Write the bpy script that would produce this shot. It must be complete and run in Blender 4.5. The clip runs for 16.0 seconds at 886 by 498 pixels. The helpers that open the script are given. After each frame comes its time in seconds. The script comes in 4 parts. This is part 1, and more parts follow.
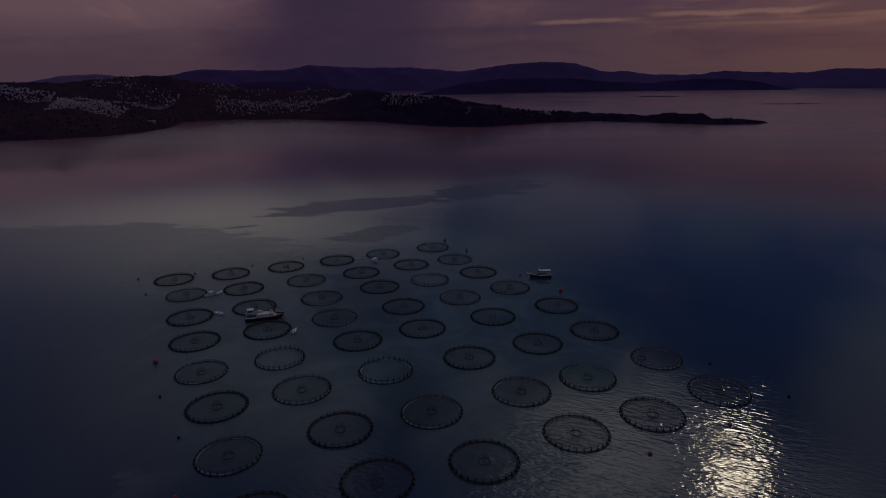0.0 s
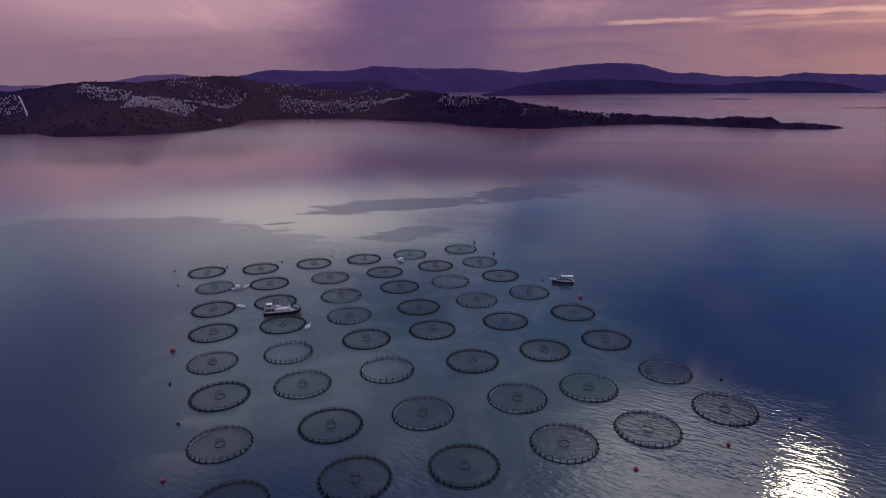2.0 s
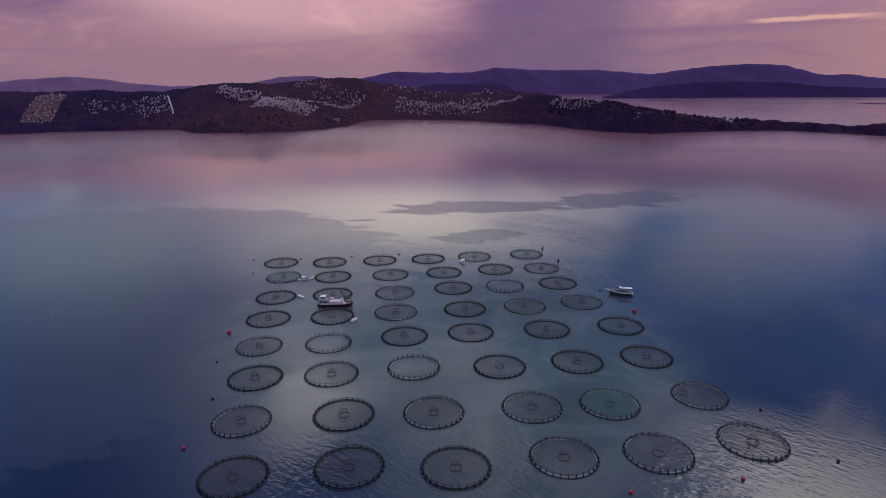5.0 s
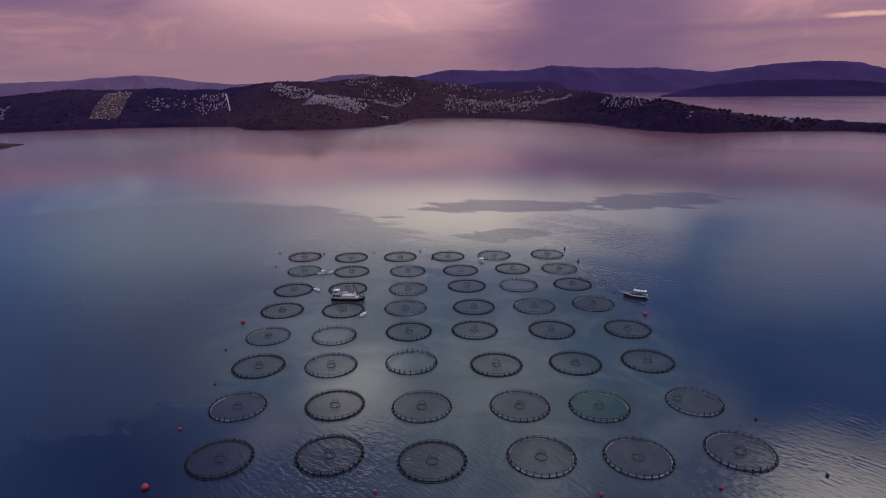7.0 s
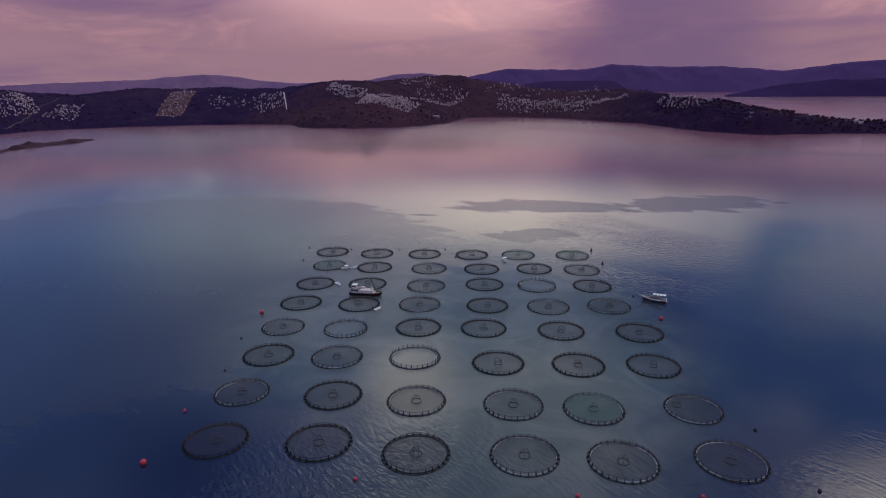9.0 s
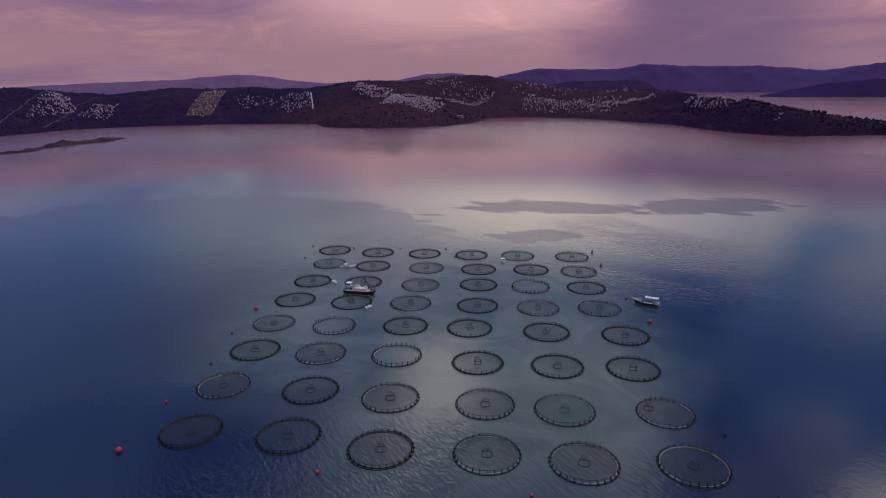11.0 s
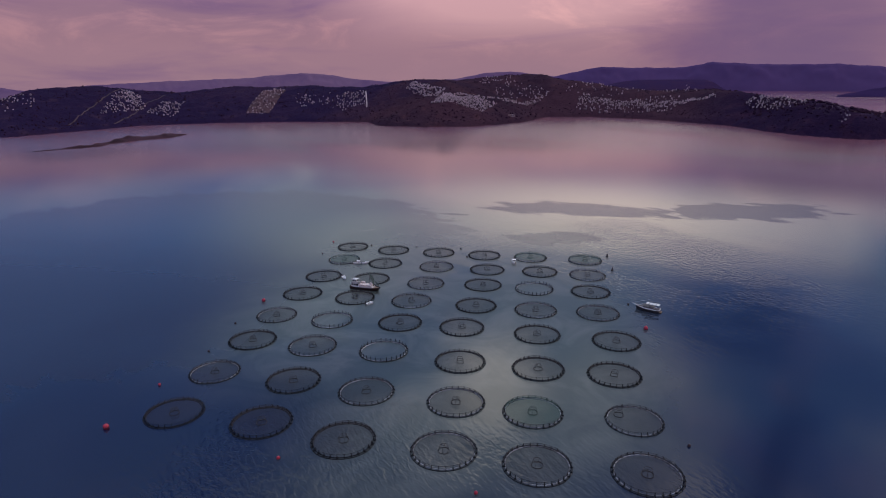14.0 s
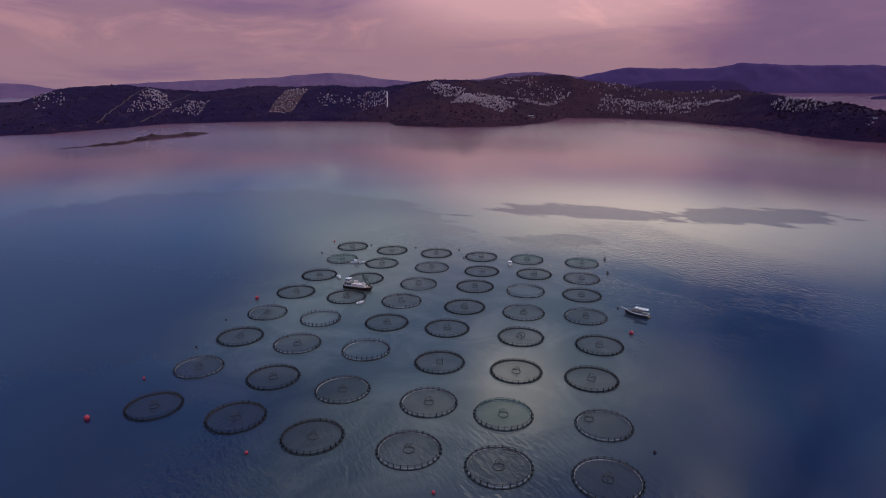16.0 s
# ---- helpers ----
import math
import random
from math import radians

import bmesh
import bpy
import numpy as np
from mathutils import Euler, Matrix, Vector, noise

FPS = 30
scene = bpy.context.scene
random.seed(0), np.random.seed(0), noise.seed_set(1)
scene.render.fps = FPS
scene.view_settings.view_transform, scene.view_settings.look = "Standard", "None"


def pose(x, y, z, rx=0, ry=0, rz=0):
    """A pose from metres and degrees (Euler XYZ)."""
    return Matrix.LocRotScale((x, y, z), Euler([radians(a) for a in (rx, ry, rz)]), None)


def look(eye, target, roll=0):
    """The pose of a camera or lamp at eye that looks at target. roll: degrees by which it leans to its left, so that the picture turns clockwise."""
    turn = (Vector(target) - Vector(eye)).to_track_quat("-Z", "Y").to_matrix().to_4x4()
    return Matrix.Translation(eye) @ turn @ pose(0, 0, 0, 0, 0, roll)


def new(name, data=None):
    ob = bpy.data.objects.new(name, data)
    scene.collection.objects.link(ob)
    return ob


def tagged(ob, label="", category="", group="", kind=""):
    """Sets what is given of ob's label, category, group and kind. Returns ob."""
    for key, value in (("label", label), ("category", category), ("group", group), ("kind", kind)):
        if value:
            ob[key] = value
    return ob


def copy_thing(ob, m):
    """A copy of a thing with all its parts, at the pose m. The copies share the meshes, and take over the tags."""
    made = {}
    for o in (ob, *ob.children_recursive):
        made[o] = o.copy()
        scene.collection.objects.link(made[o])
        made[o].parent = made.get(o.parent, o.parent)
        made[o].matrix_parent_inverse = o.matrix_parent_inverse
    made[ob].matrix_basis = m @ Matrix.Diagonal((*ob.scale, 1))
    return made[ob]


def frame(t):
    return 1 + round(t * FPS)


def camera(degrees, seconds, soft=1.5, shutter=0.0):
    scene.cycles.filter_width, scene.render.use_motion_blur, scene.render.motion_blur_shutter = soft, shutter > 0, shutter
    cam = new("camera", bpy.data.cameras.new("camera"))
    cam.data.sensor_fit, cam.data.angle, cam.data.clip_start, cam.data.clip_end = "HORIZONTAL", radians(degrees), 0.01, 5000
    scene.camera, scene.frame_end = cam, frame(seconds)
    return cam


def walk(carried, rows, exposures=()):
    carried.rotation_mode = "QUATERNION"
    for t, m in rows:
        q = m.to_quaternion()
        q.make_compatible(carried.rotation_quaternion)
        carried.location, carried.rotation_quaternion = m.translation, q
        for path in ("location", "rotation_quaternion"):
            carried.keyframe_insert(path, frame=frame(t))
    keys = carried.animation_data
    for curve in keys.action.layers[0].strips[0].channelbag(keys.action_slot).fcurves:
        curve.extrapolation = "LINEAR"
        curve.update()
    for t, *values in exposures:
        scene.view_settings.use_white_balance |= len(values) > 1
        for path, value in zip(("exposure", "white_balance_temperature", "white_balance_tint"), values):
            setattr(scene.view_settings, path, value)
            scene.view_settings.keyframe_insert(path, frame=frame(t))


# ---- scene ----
cam = camera(71.7, 16.0, soft=1.0)
PATH = [
    (0, (28.804, 0.748, 105.787), (28.622, 2.664, 105.242), -0.7),
    (0.5, (33.195, 1.328, 105.938), (32.98, 3.24, 105.395), -0.6),
    (1, (38.803, 2.078, 106.06), (38.547, 3.986, 105.518), -0.6),
    (1.5, (43.989, 2.741, 106.623), (43.686, 4.642, 106.078), -0.6),
    (2, (49.635, 3.457, 106.332), (49.257, 5.346, 105.791), -0.5),
    (2.5, (55.085, 4.36, 106.329), (54.627, 6.23, 105.79), -0.5),
    (3, (60.385, 5.142, 106.681), (59.863, 6.996, 106.142), -0.4),
    (3.5, (66.242, 6.067, 107.223), (65.665, 7.905, 106.683), -0.6),
    (4, (70.811, 7.305, 107.195), (70.175, 9.123, 106.656), -0.4),
    (6.3, (94.169, 13.793, 108.113), (93.327, 15.526, 107.576), -0.5),
    (6.5, (95.931, 14.481, 108.153), (95.074, 16.206, 107.613), -0.4),
    (7, (101.106, 15.988, 107.962), (100.211, 17.694, 107.424), -0.5),
    (7.5, (105.393, 17.514, 107.88), (104.465, 19.202, 107.341), -0.5),
    (8, (110.143, 19.452, 107.939), (109.169, 21.113, 107.399), -0.4),
    (8.5, (114.907, 21.222, 107.958), (113.89, 22.858, 107.419), -0.5),
    (9, (119.61, 23.422, 107.914), (118.559, 25.036, 107.375), -0.5),
    (11.5, (141.156, 34.099, 108.825), (139.995, 35.635, 108.285), -0.5),
    (12, (145.458, 36.315, 109.001), (144.258, 37.821, 108.46), -0.4),
    (12.5, (149.31, 38.967, 108.973), (148.078, 40.447, 108.434), -0.3),
    (13, (154.103, 41.509, 109.579), (152.853, 42.974, 109.038), -0.5),
    (13.5, (158.002, 44.104, 109.702), (156.741, 45.559, 109.161), -0.5),
    (14, (162.152, 46.76, 110.13), (160.872, 48.197, 109.588), -0.5),
    (14.5, (166.337, 49.544, 110.3), (165.035, 50.962, 109.759), -0.6),
    (15, (170.32, 52.202, 110.897), (168.998, 53.602, 110.355), -0.7),
    (15.5, (173.564, 54.985, 111.105), (172.232, 56.375, 110.561), -0.7),
    (16, (176.061, 57.366, 111.163), (174.722, 58.749, 110.621), -0.3),
]
FADE_IN = [(0.0, -2.4, 5800, 13), (0.3, -1.9, 5800, 13), (0.6, -1.22, 5800, 13), (0.9, -0.8, 5800, 13), (1.2, -0.53, 5800, 13), (1.6, -0.38, 5800, 13),
           (3.0, -0.28, 5850, 13), (4.2, -0.14, 6000, 12.5), (5.4, -0.03, 6150, 12), (7.0, -0.03, 6270, 10.5), (16.0, 0.02, 6320, 10)]
walk(cam, [(t, look(eye, target, roll)) for t, eye, target, roll in PATH], FADE_IN)

# ---- world, sun ----
def node_kit(tree):
    """Short ways to add nodes: put(kind, values), join, and arithmetic."""
    def put(kind, **settings):
        n = tree.nodes.new(kind)
        for key, value in settings.items():
            setattr(n, key, value)
        return n

    def feed(socket, value):
        if isinstance(value, bpy.types.NodeSocket):
            tree.links.new(value, socket)
        else:
            socket.default_value = value

    def calc(op, a, b=0.0, c=0.0):
        n = put("ShaderNodeMath", operation=op)
        feed(n.inputs[0], a), feed(n.inputs[1], b), feed(n.inputs[2], c)
        return n.outputs[0]

    def span(value, lo, hi, out_lo=0.0, out_hi=1.0):
        n = put("ShaderNodeMapRange", interpolation_type="SMOOTHSTEP")
        for k, v in enumerate((value, lo, hi, out_lo, out_hi)):
            feed(n.inputs[k], v)
        return n.outputs[0]

    def blend(kind, k, a, b):
        n = put("ShaderNodeMix", data_type="RGBA", blend_type=kind)
        feed(n.inputs[0], k), feed(n.inputs[6], a), feed(n.inputs[7], b)
        return n.outputs[2]

    def noisy(vector, scale, detail=4.0, rough=0.5, warp=0.0):
        n = put("ShaderNodeTexNoise")
        feed(n.inputs["Vector"], vector)
        n.inputs["Scale"].default_value, n.inputs["Detail"].default_value = scale, detail
        n.inputs["Roughness"].default_value, n.inputs["Distortion"].default_value = rough, warp
        return n.outputs["Fac"]

    def moved(vector, place=(0, 0, 0), turn=(0, 0, 0), size=(1, 1, 1)):
        n = put("ShaderNodeMapping")
        feed(n.inputs[0], vector)
        n.inputs[1].default_value, n.inputs[2].default_value, n.inputs[3].default_value = place, turn, size
        return n.outputs[0]
    return put, feed, calc, span, blend, noisy, moved


def ramp(put, feed, value, stops):
    n = put("ShaderNodeValToRGB")
    feed(n.inputs[0], value)
    el = n.color_ramp.elements
    while len(el) < len(stops):
        el.new(0.5)
    for e, (at, colour) in zip(el, stops):
        e.position, e.color = at, (*colour, 1)
    return n.outputs[0]


PALE, GREY, SLATE, INK = (1.95, 1.76, 1.58), (0.76, 0.79, 0.80), (0.30, 0.39, 0.48), (0.03, 0.055, 0.17)
# pale and dark lobes added above the view to lighten or darken the water
PLACED_CLOUDS = [
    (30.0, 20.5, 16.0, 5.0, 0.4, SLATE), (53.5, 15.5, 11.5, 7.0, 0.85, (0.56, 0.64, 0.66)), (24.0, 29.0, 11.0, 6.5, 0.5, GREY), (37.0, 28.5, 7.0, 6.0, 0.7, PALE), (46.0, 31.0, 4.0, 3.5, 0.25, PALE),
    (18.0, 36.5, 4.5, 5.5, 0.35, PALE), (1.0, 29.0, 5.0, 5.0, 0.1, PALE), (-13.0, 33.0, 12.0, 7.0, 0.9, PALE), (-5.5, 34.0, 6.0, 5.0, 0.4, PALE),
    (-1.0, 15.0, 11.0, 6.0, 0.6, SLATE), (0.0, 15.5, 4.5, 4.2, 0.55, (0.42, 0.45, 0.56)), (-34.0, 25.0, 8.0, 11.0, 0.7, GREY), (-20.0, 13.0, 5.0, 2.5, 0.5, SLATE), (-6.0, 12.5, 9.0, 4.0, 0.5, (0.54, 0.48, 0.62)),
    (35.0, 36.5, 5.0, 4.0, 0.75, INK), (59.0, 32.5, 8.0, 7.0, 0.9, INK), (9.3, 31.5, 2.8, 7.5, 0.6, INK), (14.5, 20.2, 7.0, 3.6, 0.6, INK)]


def make_sky():
    """Dusk sky: mauve and pink cloud over the horizon, warmer towards the sun, slate blue and pale grey higher up."""
    world = bpy.data.worlds.new("dusk_sky")
    world.use_nodes = True
    tree = world.node_tree
    tree.nodes.clear()
    put, feed, calc, span, blend, noisy, moved = node_kit(tree)
    way = put("ShaderNodeTexCoord").outputs["Generated"]
    parts = put("ShaderNodeSeparateXYZ")
    feed(parts.inputs[0], way)
    x, y, z = parts.outputs
    up = calc("MULTIPLY", calc("ARCSINE", z), 180 / math.pi)
    bearing = calc("MULTIPLY", calc("ARCTAN2", calc("MULTIPLY", x, -1.0), y), 180 / math.pi)
    base = ramp(put, feed, calc("DIVIDE", up, 90.0), [
        (0.0, (0.32, 0.185, 0.23)), (0.035, (0.34, 0.19, 0.235)), (0.075, (0.41, 0.225, 0.285)), (0.095, (0.46, 0.285, 0.36)), (0.116, (0.36, 0.31, 0.44)),
        (0.145, (0.16, 0.25, 0.48)), (0.22, (0.11, 0.20, 0.45)), (0.34, (0.13, 0.22, 0.45)), (0.5, (0.40, 0.46, 0.58)), (1.0, (1.1, 1.1, 1.16))])
    streak = noisy(moved(way, (3.1, 0.4, 0.2), (0, 0, 0.5), (1.6, 1.6, 11.0)), 1.7, 6.0, 0.55, 0.6)
    billow = noisy(moved(way, (0.7, 2.4, 1.2), (0, 0, 0), (1.0, 1.0, 3.0)), 6.0, 7.0, 0.6, 0.6)
    dark = span(streak, 0.44, 0.66)
    sky = blend("MULTIPLY", calc("MULTIPLY", dark, 0.75), base, (0.66, 0.66, 0.92, 1))
    light = span(billow, 0.48, 0.7)
    sky = blend("ADD", calc("MULTIPLY", light, span(up, 0.5, 5.0, 0.1, 0.9)), sky, (0.17, 0.075, 0.05, 1))
    warm = calc("MULTIPLY", span(bearing, 2.0, -34.0), span(up, 14.0, 1.0))
    sky = blend("ADD", calc("MULTIPLY", warm, 1.0), sky, (0.24, 0.085, -0.02, 1))
    ember = noisy(moved(way, (1.9, 0.3, 0.0), (0, 0, 0.2), (1.5, 1.5, 26.0)), 1.6, 5.0, 0.5, 0.4)
    ember = calc("MULTIPLY", calc("MULTIPLY", span(ember, 0.52, 0.62), span(bearing, -8.0, -20.0)), calc("MULTIPLY", span(up, 2.5, 5.0), span(up, 11.0, 8.0)))
    sky = blend("ADD", calc("MULTIPLY", ember, 1.2), sky, (0.36, 0.18, 0.07, 1))
    bend = calc("ADD", up, calc("MULTIPLY", calc("SUBTRACT", billow, 0.5), 1.6))
    for height, wide, a, b in ((4.2, 0.28, -2.0, -13.0), (4.65, 0.34, -11.5, -27.0)):
        line = calc("MULTIPLY", span(calc("ABSOLUTE", calc("SUBTRACT", bend, height)), wide, 0.05), calc("MULTIPLY", span(bearing, a, a - 2.5), span(bearing, b, b + 4.0)))
        sky = blend("ADD", line, sky, (0.36, 0.20, 0.09, 1))
    # a violet rain cloud that reaches the horizon and spreads above
    sway = calc("ADD", bearing, calc("MULTIPLY", calc("SUBTRACT", billow, 0.5), 9.0))
    shaft = span(calc("ABSOLUTE", calc("SUBTRACT", sway, 12.5)), 11.0, 2.0)
    spread = calc("MULTIPLY", calc("MULTIPLY", span(up, 4.0, 7.5), span(up, 11.5, 8.8)), calc("MULTIPLY", span(sway, 20.0, 12.0), span(sway, -26.0, -6.0)))
    rain = calc("MAXIMUM", calc("MULTIPLY", shaft, span(up, 9.5, 7.0)), calc("MULTIPLY", calc("MAXIMUM", spread, span(sway, 9.0, 2.0, 0.0, 0.5)), calc("MULTIPLY", span(up, 5.0, 7.5), span(up, 11.0, 8.8))))
    sky = blend("MULTIPLY", calc("MULTIPLY", span(calc("ABSOLUTE", calc("SUBTRACT", sway, 17.0)), 14.0, 3.0), span(up, 10.0, 7.0)), sky, (0.84, 0.80, 0.90, 1))
    sky = blend("MIX", calc("MULTIPLY", rain, 0.75), sky, (0.175, 0.108, 0.20, 1))
    # a bank of lit cloud over the bay
    edge = calc("ADD", bearing, calc("MULTIPLY", calc("SUBTRACT", billow, 0.5), 6.0))
    bank = calc("MULTIPLY", calc("MULTIPLY", calc("MULTIPLY", span(edge, 3.5, 8.0), span(edge, 8.0, 25.0, 0.42, 1.0)), span(edge, 56.0, 25.0)), calc("MULTIPLY", span(up, 8.0, 12.5), span(up, 18.0, 13.0)))
    sky = blend("MIX", calc("MULTIPLY", bank, 0.85), sky, (1.75, 1.47, 1.22, 1))
    blush = calc("MULTIPLY", calc("MULTIPLY", span(edge, 17.0, 29.0), span(edge, 54.0, 36.0)), calc("MULTIPLY", span(up, 1.5, 7.0), span(up, 13.0, 10.0)))
    sky = blend("ADD", calc("MULTIPLY", blush, 1.5), sky, (0.22, 0.13, 0.10, 1))
    # duller cloud low in the west
    dull = calc("MULTIPLY", span(edge, 42.0, 58.0), calc("MULTIPLY", span(up, 2.0, 6.0), span(up, 13.0, 10.0)))
    sky = blend("MULTIPLY", dull, sky, (0.76, 0.78, 0.86, 1))
    # bluer lobe to the west, added mostly above the view to tint the mirrored sea
    west = calc("MULTIPLY", span(edge, 44.0, 62.0), calc("MULTIPLY", span(up, 6.5, 9.0), span(up, 26.0, 17.0)))
    sky = blend("MULTIPLY", west, sky, (0.74, 0.93, 1.06, 1))
    sky = blend("ADD", west, sky, (0.02, 0.075, 0.115, 1))
    # broken cloud placed overhead, out of view, to set the tones the water mirrors: bearing, height, half width, half
    # height, share, colour
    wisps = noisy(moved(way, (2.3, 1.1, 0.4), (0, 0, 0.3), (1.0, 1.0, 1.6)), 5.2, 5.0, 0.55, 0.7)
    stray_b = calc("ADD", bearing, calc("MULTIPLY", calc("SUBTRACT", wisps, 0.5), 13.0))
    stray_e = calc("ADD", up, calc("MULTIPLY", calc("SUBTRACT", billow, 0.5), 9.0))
    for b, e, wide, tall, share, tone in PLACED_CLOUDS:
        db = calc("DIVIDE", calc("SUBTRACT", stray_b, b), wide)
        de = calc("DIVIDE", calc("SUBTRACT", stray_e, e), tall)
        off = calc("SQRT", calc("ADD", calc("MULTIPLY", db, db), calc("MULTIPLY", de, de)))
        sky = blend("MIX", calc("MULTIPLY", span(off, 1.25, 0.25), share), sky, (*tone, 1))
    # thin bright cloud added high out of view under the veiled sun, for the water's sheen
    veil = calc("MULTIPLY", calc("MULTIPLY", span(edge, 4.0, -10.0), span(edge, -46.0, -28.0)), calc("MULTIPLY", span(up, 28.0, 35.0), span(up, 75.0, 45.0)))
    sky = blend("ADD", calc("MULTIPLY", veil, span(billow, 0.3, 0.65, 0.6, 1.2)), sky, (1.5, 1.35, 1.22, 1))
    back = put("ShaderNodeBackground")
    feed(back.inputs[0], sky)
    back.inputs[1].default_value = 1.0
    feed(put("ShaderNodeOutputWorld").inputs[0], back.outputs[0])
    scene.world = world


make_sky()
sun_lamp = bpy.data.lights.new("sun", "SUN")
sun_lamp.energy, sun_lamp.angle, sun_lamp.color = 0.3, radians(4.2), (1.0, 0.82, 0.52)
sun = new("sun", sun_lamp)
SUN_BEARING, SUN_HEIGHT = radians(-23.5), radians(33.5)
sun.matrix_world = look((0, 0, 300), (math.sin(SUN_BEARING) * 300, -math.cos(SUN_BEARING) * 300, 300 - 300 * math.tan(SUN_HEIGHT)))


# ---- materials ----
def material(name, colour, rough=0.6, metal=0.0, vary=0.25, grain=3.0, relief=0.0, tint=None, alpha=1.0, spread=0.0, shine=0.5, joined=False):
    """A painted, plastic or earthen surface with stains and grain; spread: how far single pieces differ; joined: pieces of one mesh."""
    m = bpy.data.materials.new(name)
    m.use_nodes = True
    tree = m.node_tree
    put, feed, calc, span, blend, noisy, moved = node_kit(tree)
    bsdf = tree.nodes["Principled BSDF"]
    place = put("ShaderNodeTexCoord").outputs["Object"]
    fine, broad = noisy(place, grain * 6, 3.0, 0.6), noisy(place, grain * 0.7, 5.0, 0.6, 0.4)
    other = tint or tuple(c * (1 - vary) for c in colour)
    col = blend("MIX", span(broad, 0.35, 0.68), (*colour, 1), (*other, 1))
    col = blend("MULTIPLY", calc("MULTIPLY", fine, vary), col, (0.45, 0.45, 0.47, 1))
    if spread:
        pick = put("ShaderNodeNewGeometry").outputs["Random Per Island"] if joined else put("ShaderNodeObjectInfo").outputs["Random"]
        col = blend("MULTIPLY", calc("MULTIPLY", pick, spread), col, (0.35, 0.33, 0.32, 1))
    feed(bsdf.inputs["Base Color"], col)
    feed(bsdf.inputs["Roughness"], span(fine, 0.2, 0.8, max(rough - 0.12, 0.03), min(rough + 0.12, 1.0)))
    bsdf.inputs["Metallic"].default_value = metal
    bsdf.inputs["Alpha"].default_value = alpha
    bsdf.inputs["Specular IOR Level"].default_value = shine
    if relief:
        b = put("ShaderNodeBump")
        b.inputs["Strength"].default_value, b.inputs["Distance"].default_value = 0.7, relief
        feed(b.inputs["Height"], fine)
        feed(bsdf.inputs["Normal"], b.outputs[0])
    return m


def land_material():
    m = bpy.data.materials.new("scrub_hillside")
    m.use_nodes = True
    tree = m.node_tree
    put, feed, calc, span, blend, noisy, moved = node_kit(tree)
    bsdf = tree.nodes["Principled BSDF"]
    place = put("ShaderNodeTexCoord").outputs["Object"]
    broad, mid, fine = noisy(place, 0.004, 4.0, 0.55, 0.5), noisy(place, 0.022, 5.0, 0.6, 0.3), noisy(place, 0.16, 4.0, 0.65)
    parts = put("ShaderNodeSeparateXYZ")
    feed(parts.inputs[0], place)
    # indigo tones to the west, maroon tones to the east
    eastward = span(calc("ADD", parts.outputs[0], calc("MULTIPLY", calc("SUBTRACT", broad, 0.5), 700.0)), -1250.0, -950.0)
    dark = blend("MIX", eastward, (0.027, 0.0155, 0.052, 1), (0.044, 0.022, 0.040, 1))
    pale = blend("MIX", eastward, (0.040, 0.021, 0.057, 1), (0.066, 0.030, 0.047, 1))
    col = blend("MIX", span(broad, 0.42, 0.58), dark, pale)
    col = blend("MIX", span(mid, 0.55, 0.72), col, blend("MIX", eastward, (0.056, 0.030, 0.062, 1), (0.090, 0.041, 0.055, 1)))
    col = blend("MIX", span(parts.outputs[0], -480.0, -260.0), col, blend("MIX", span(mid, 0.45, 0.68), (0.029, 0.0145, 0.044, 1), (0.046, 0.0205, 0.047, 1)))
    col = blend("MULTIPLY", span(fine, 0.42, 0.62), col, (0.78, 0.78, 0.82, 1))
    # haze of distance painted as violet into the hills beyond
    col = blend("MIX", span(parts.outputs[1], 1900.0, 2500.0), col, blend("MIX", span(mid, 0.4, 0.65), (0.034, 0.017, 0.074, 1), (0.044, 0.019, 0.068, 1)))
    feed(bsdf.inputs["Base Color"], col)
    bsdf.inputs["Roughness"].default_value = 0.95
    bsdf.inputs["Specular IOR Level"].default_value = 0.02
    b = put("ShaderNodeBump")
    b.inputs["Strength"].default_value, b.inputs["Distance"].default_value = 1.0, 3.0
    feed(b.inputs["Height"], fine)
    feed(bsdf.inputs["Normal"], b.outputs[0])
    return m


def distant_material(name, colour, other):
    m = bpy.data.materials.new(name)
    m.use_nodes = True
    tree = m.node_tree
    put, feed, calc, span, blend, noisy, moved = node_kit(tree)
    bsdf = tree.nodes["Principled BSDF"]
    place = put("ShaderNodeTexCoord").outputs["Object"]
    broad, fine = noisy(place, 0.0035, 5.0, 0.6, 0.6), noisy(place, 0.02, 4.0, 0.6)
    col = blend("MIX", span(broad, 0.38, 0.65), (*colour, 1), (*other, 1))
    col = blend("MULTIPLY", calc("MULTIPLY", fine, 0.3), col, (0.7, 0.7, 0.75, 1))
    feed(bsdf.inputs["Base Color"], col)
    bsdf.inputs["Roughness"].default_value = 1.0
    bsdf.inputs["Specular IOR Level"].default_value = 0.0
    return m


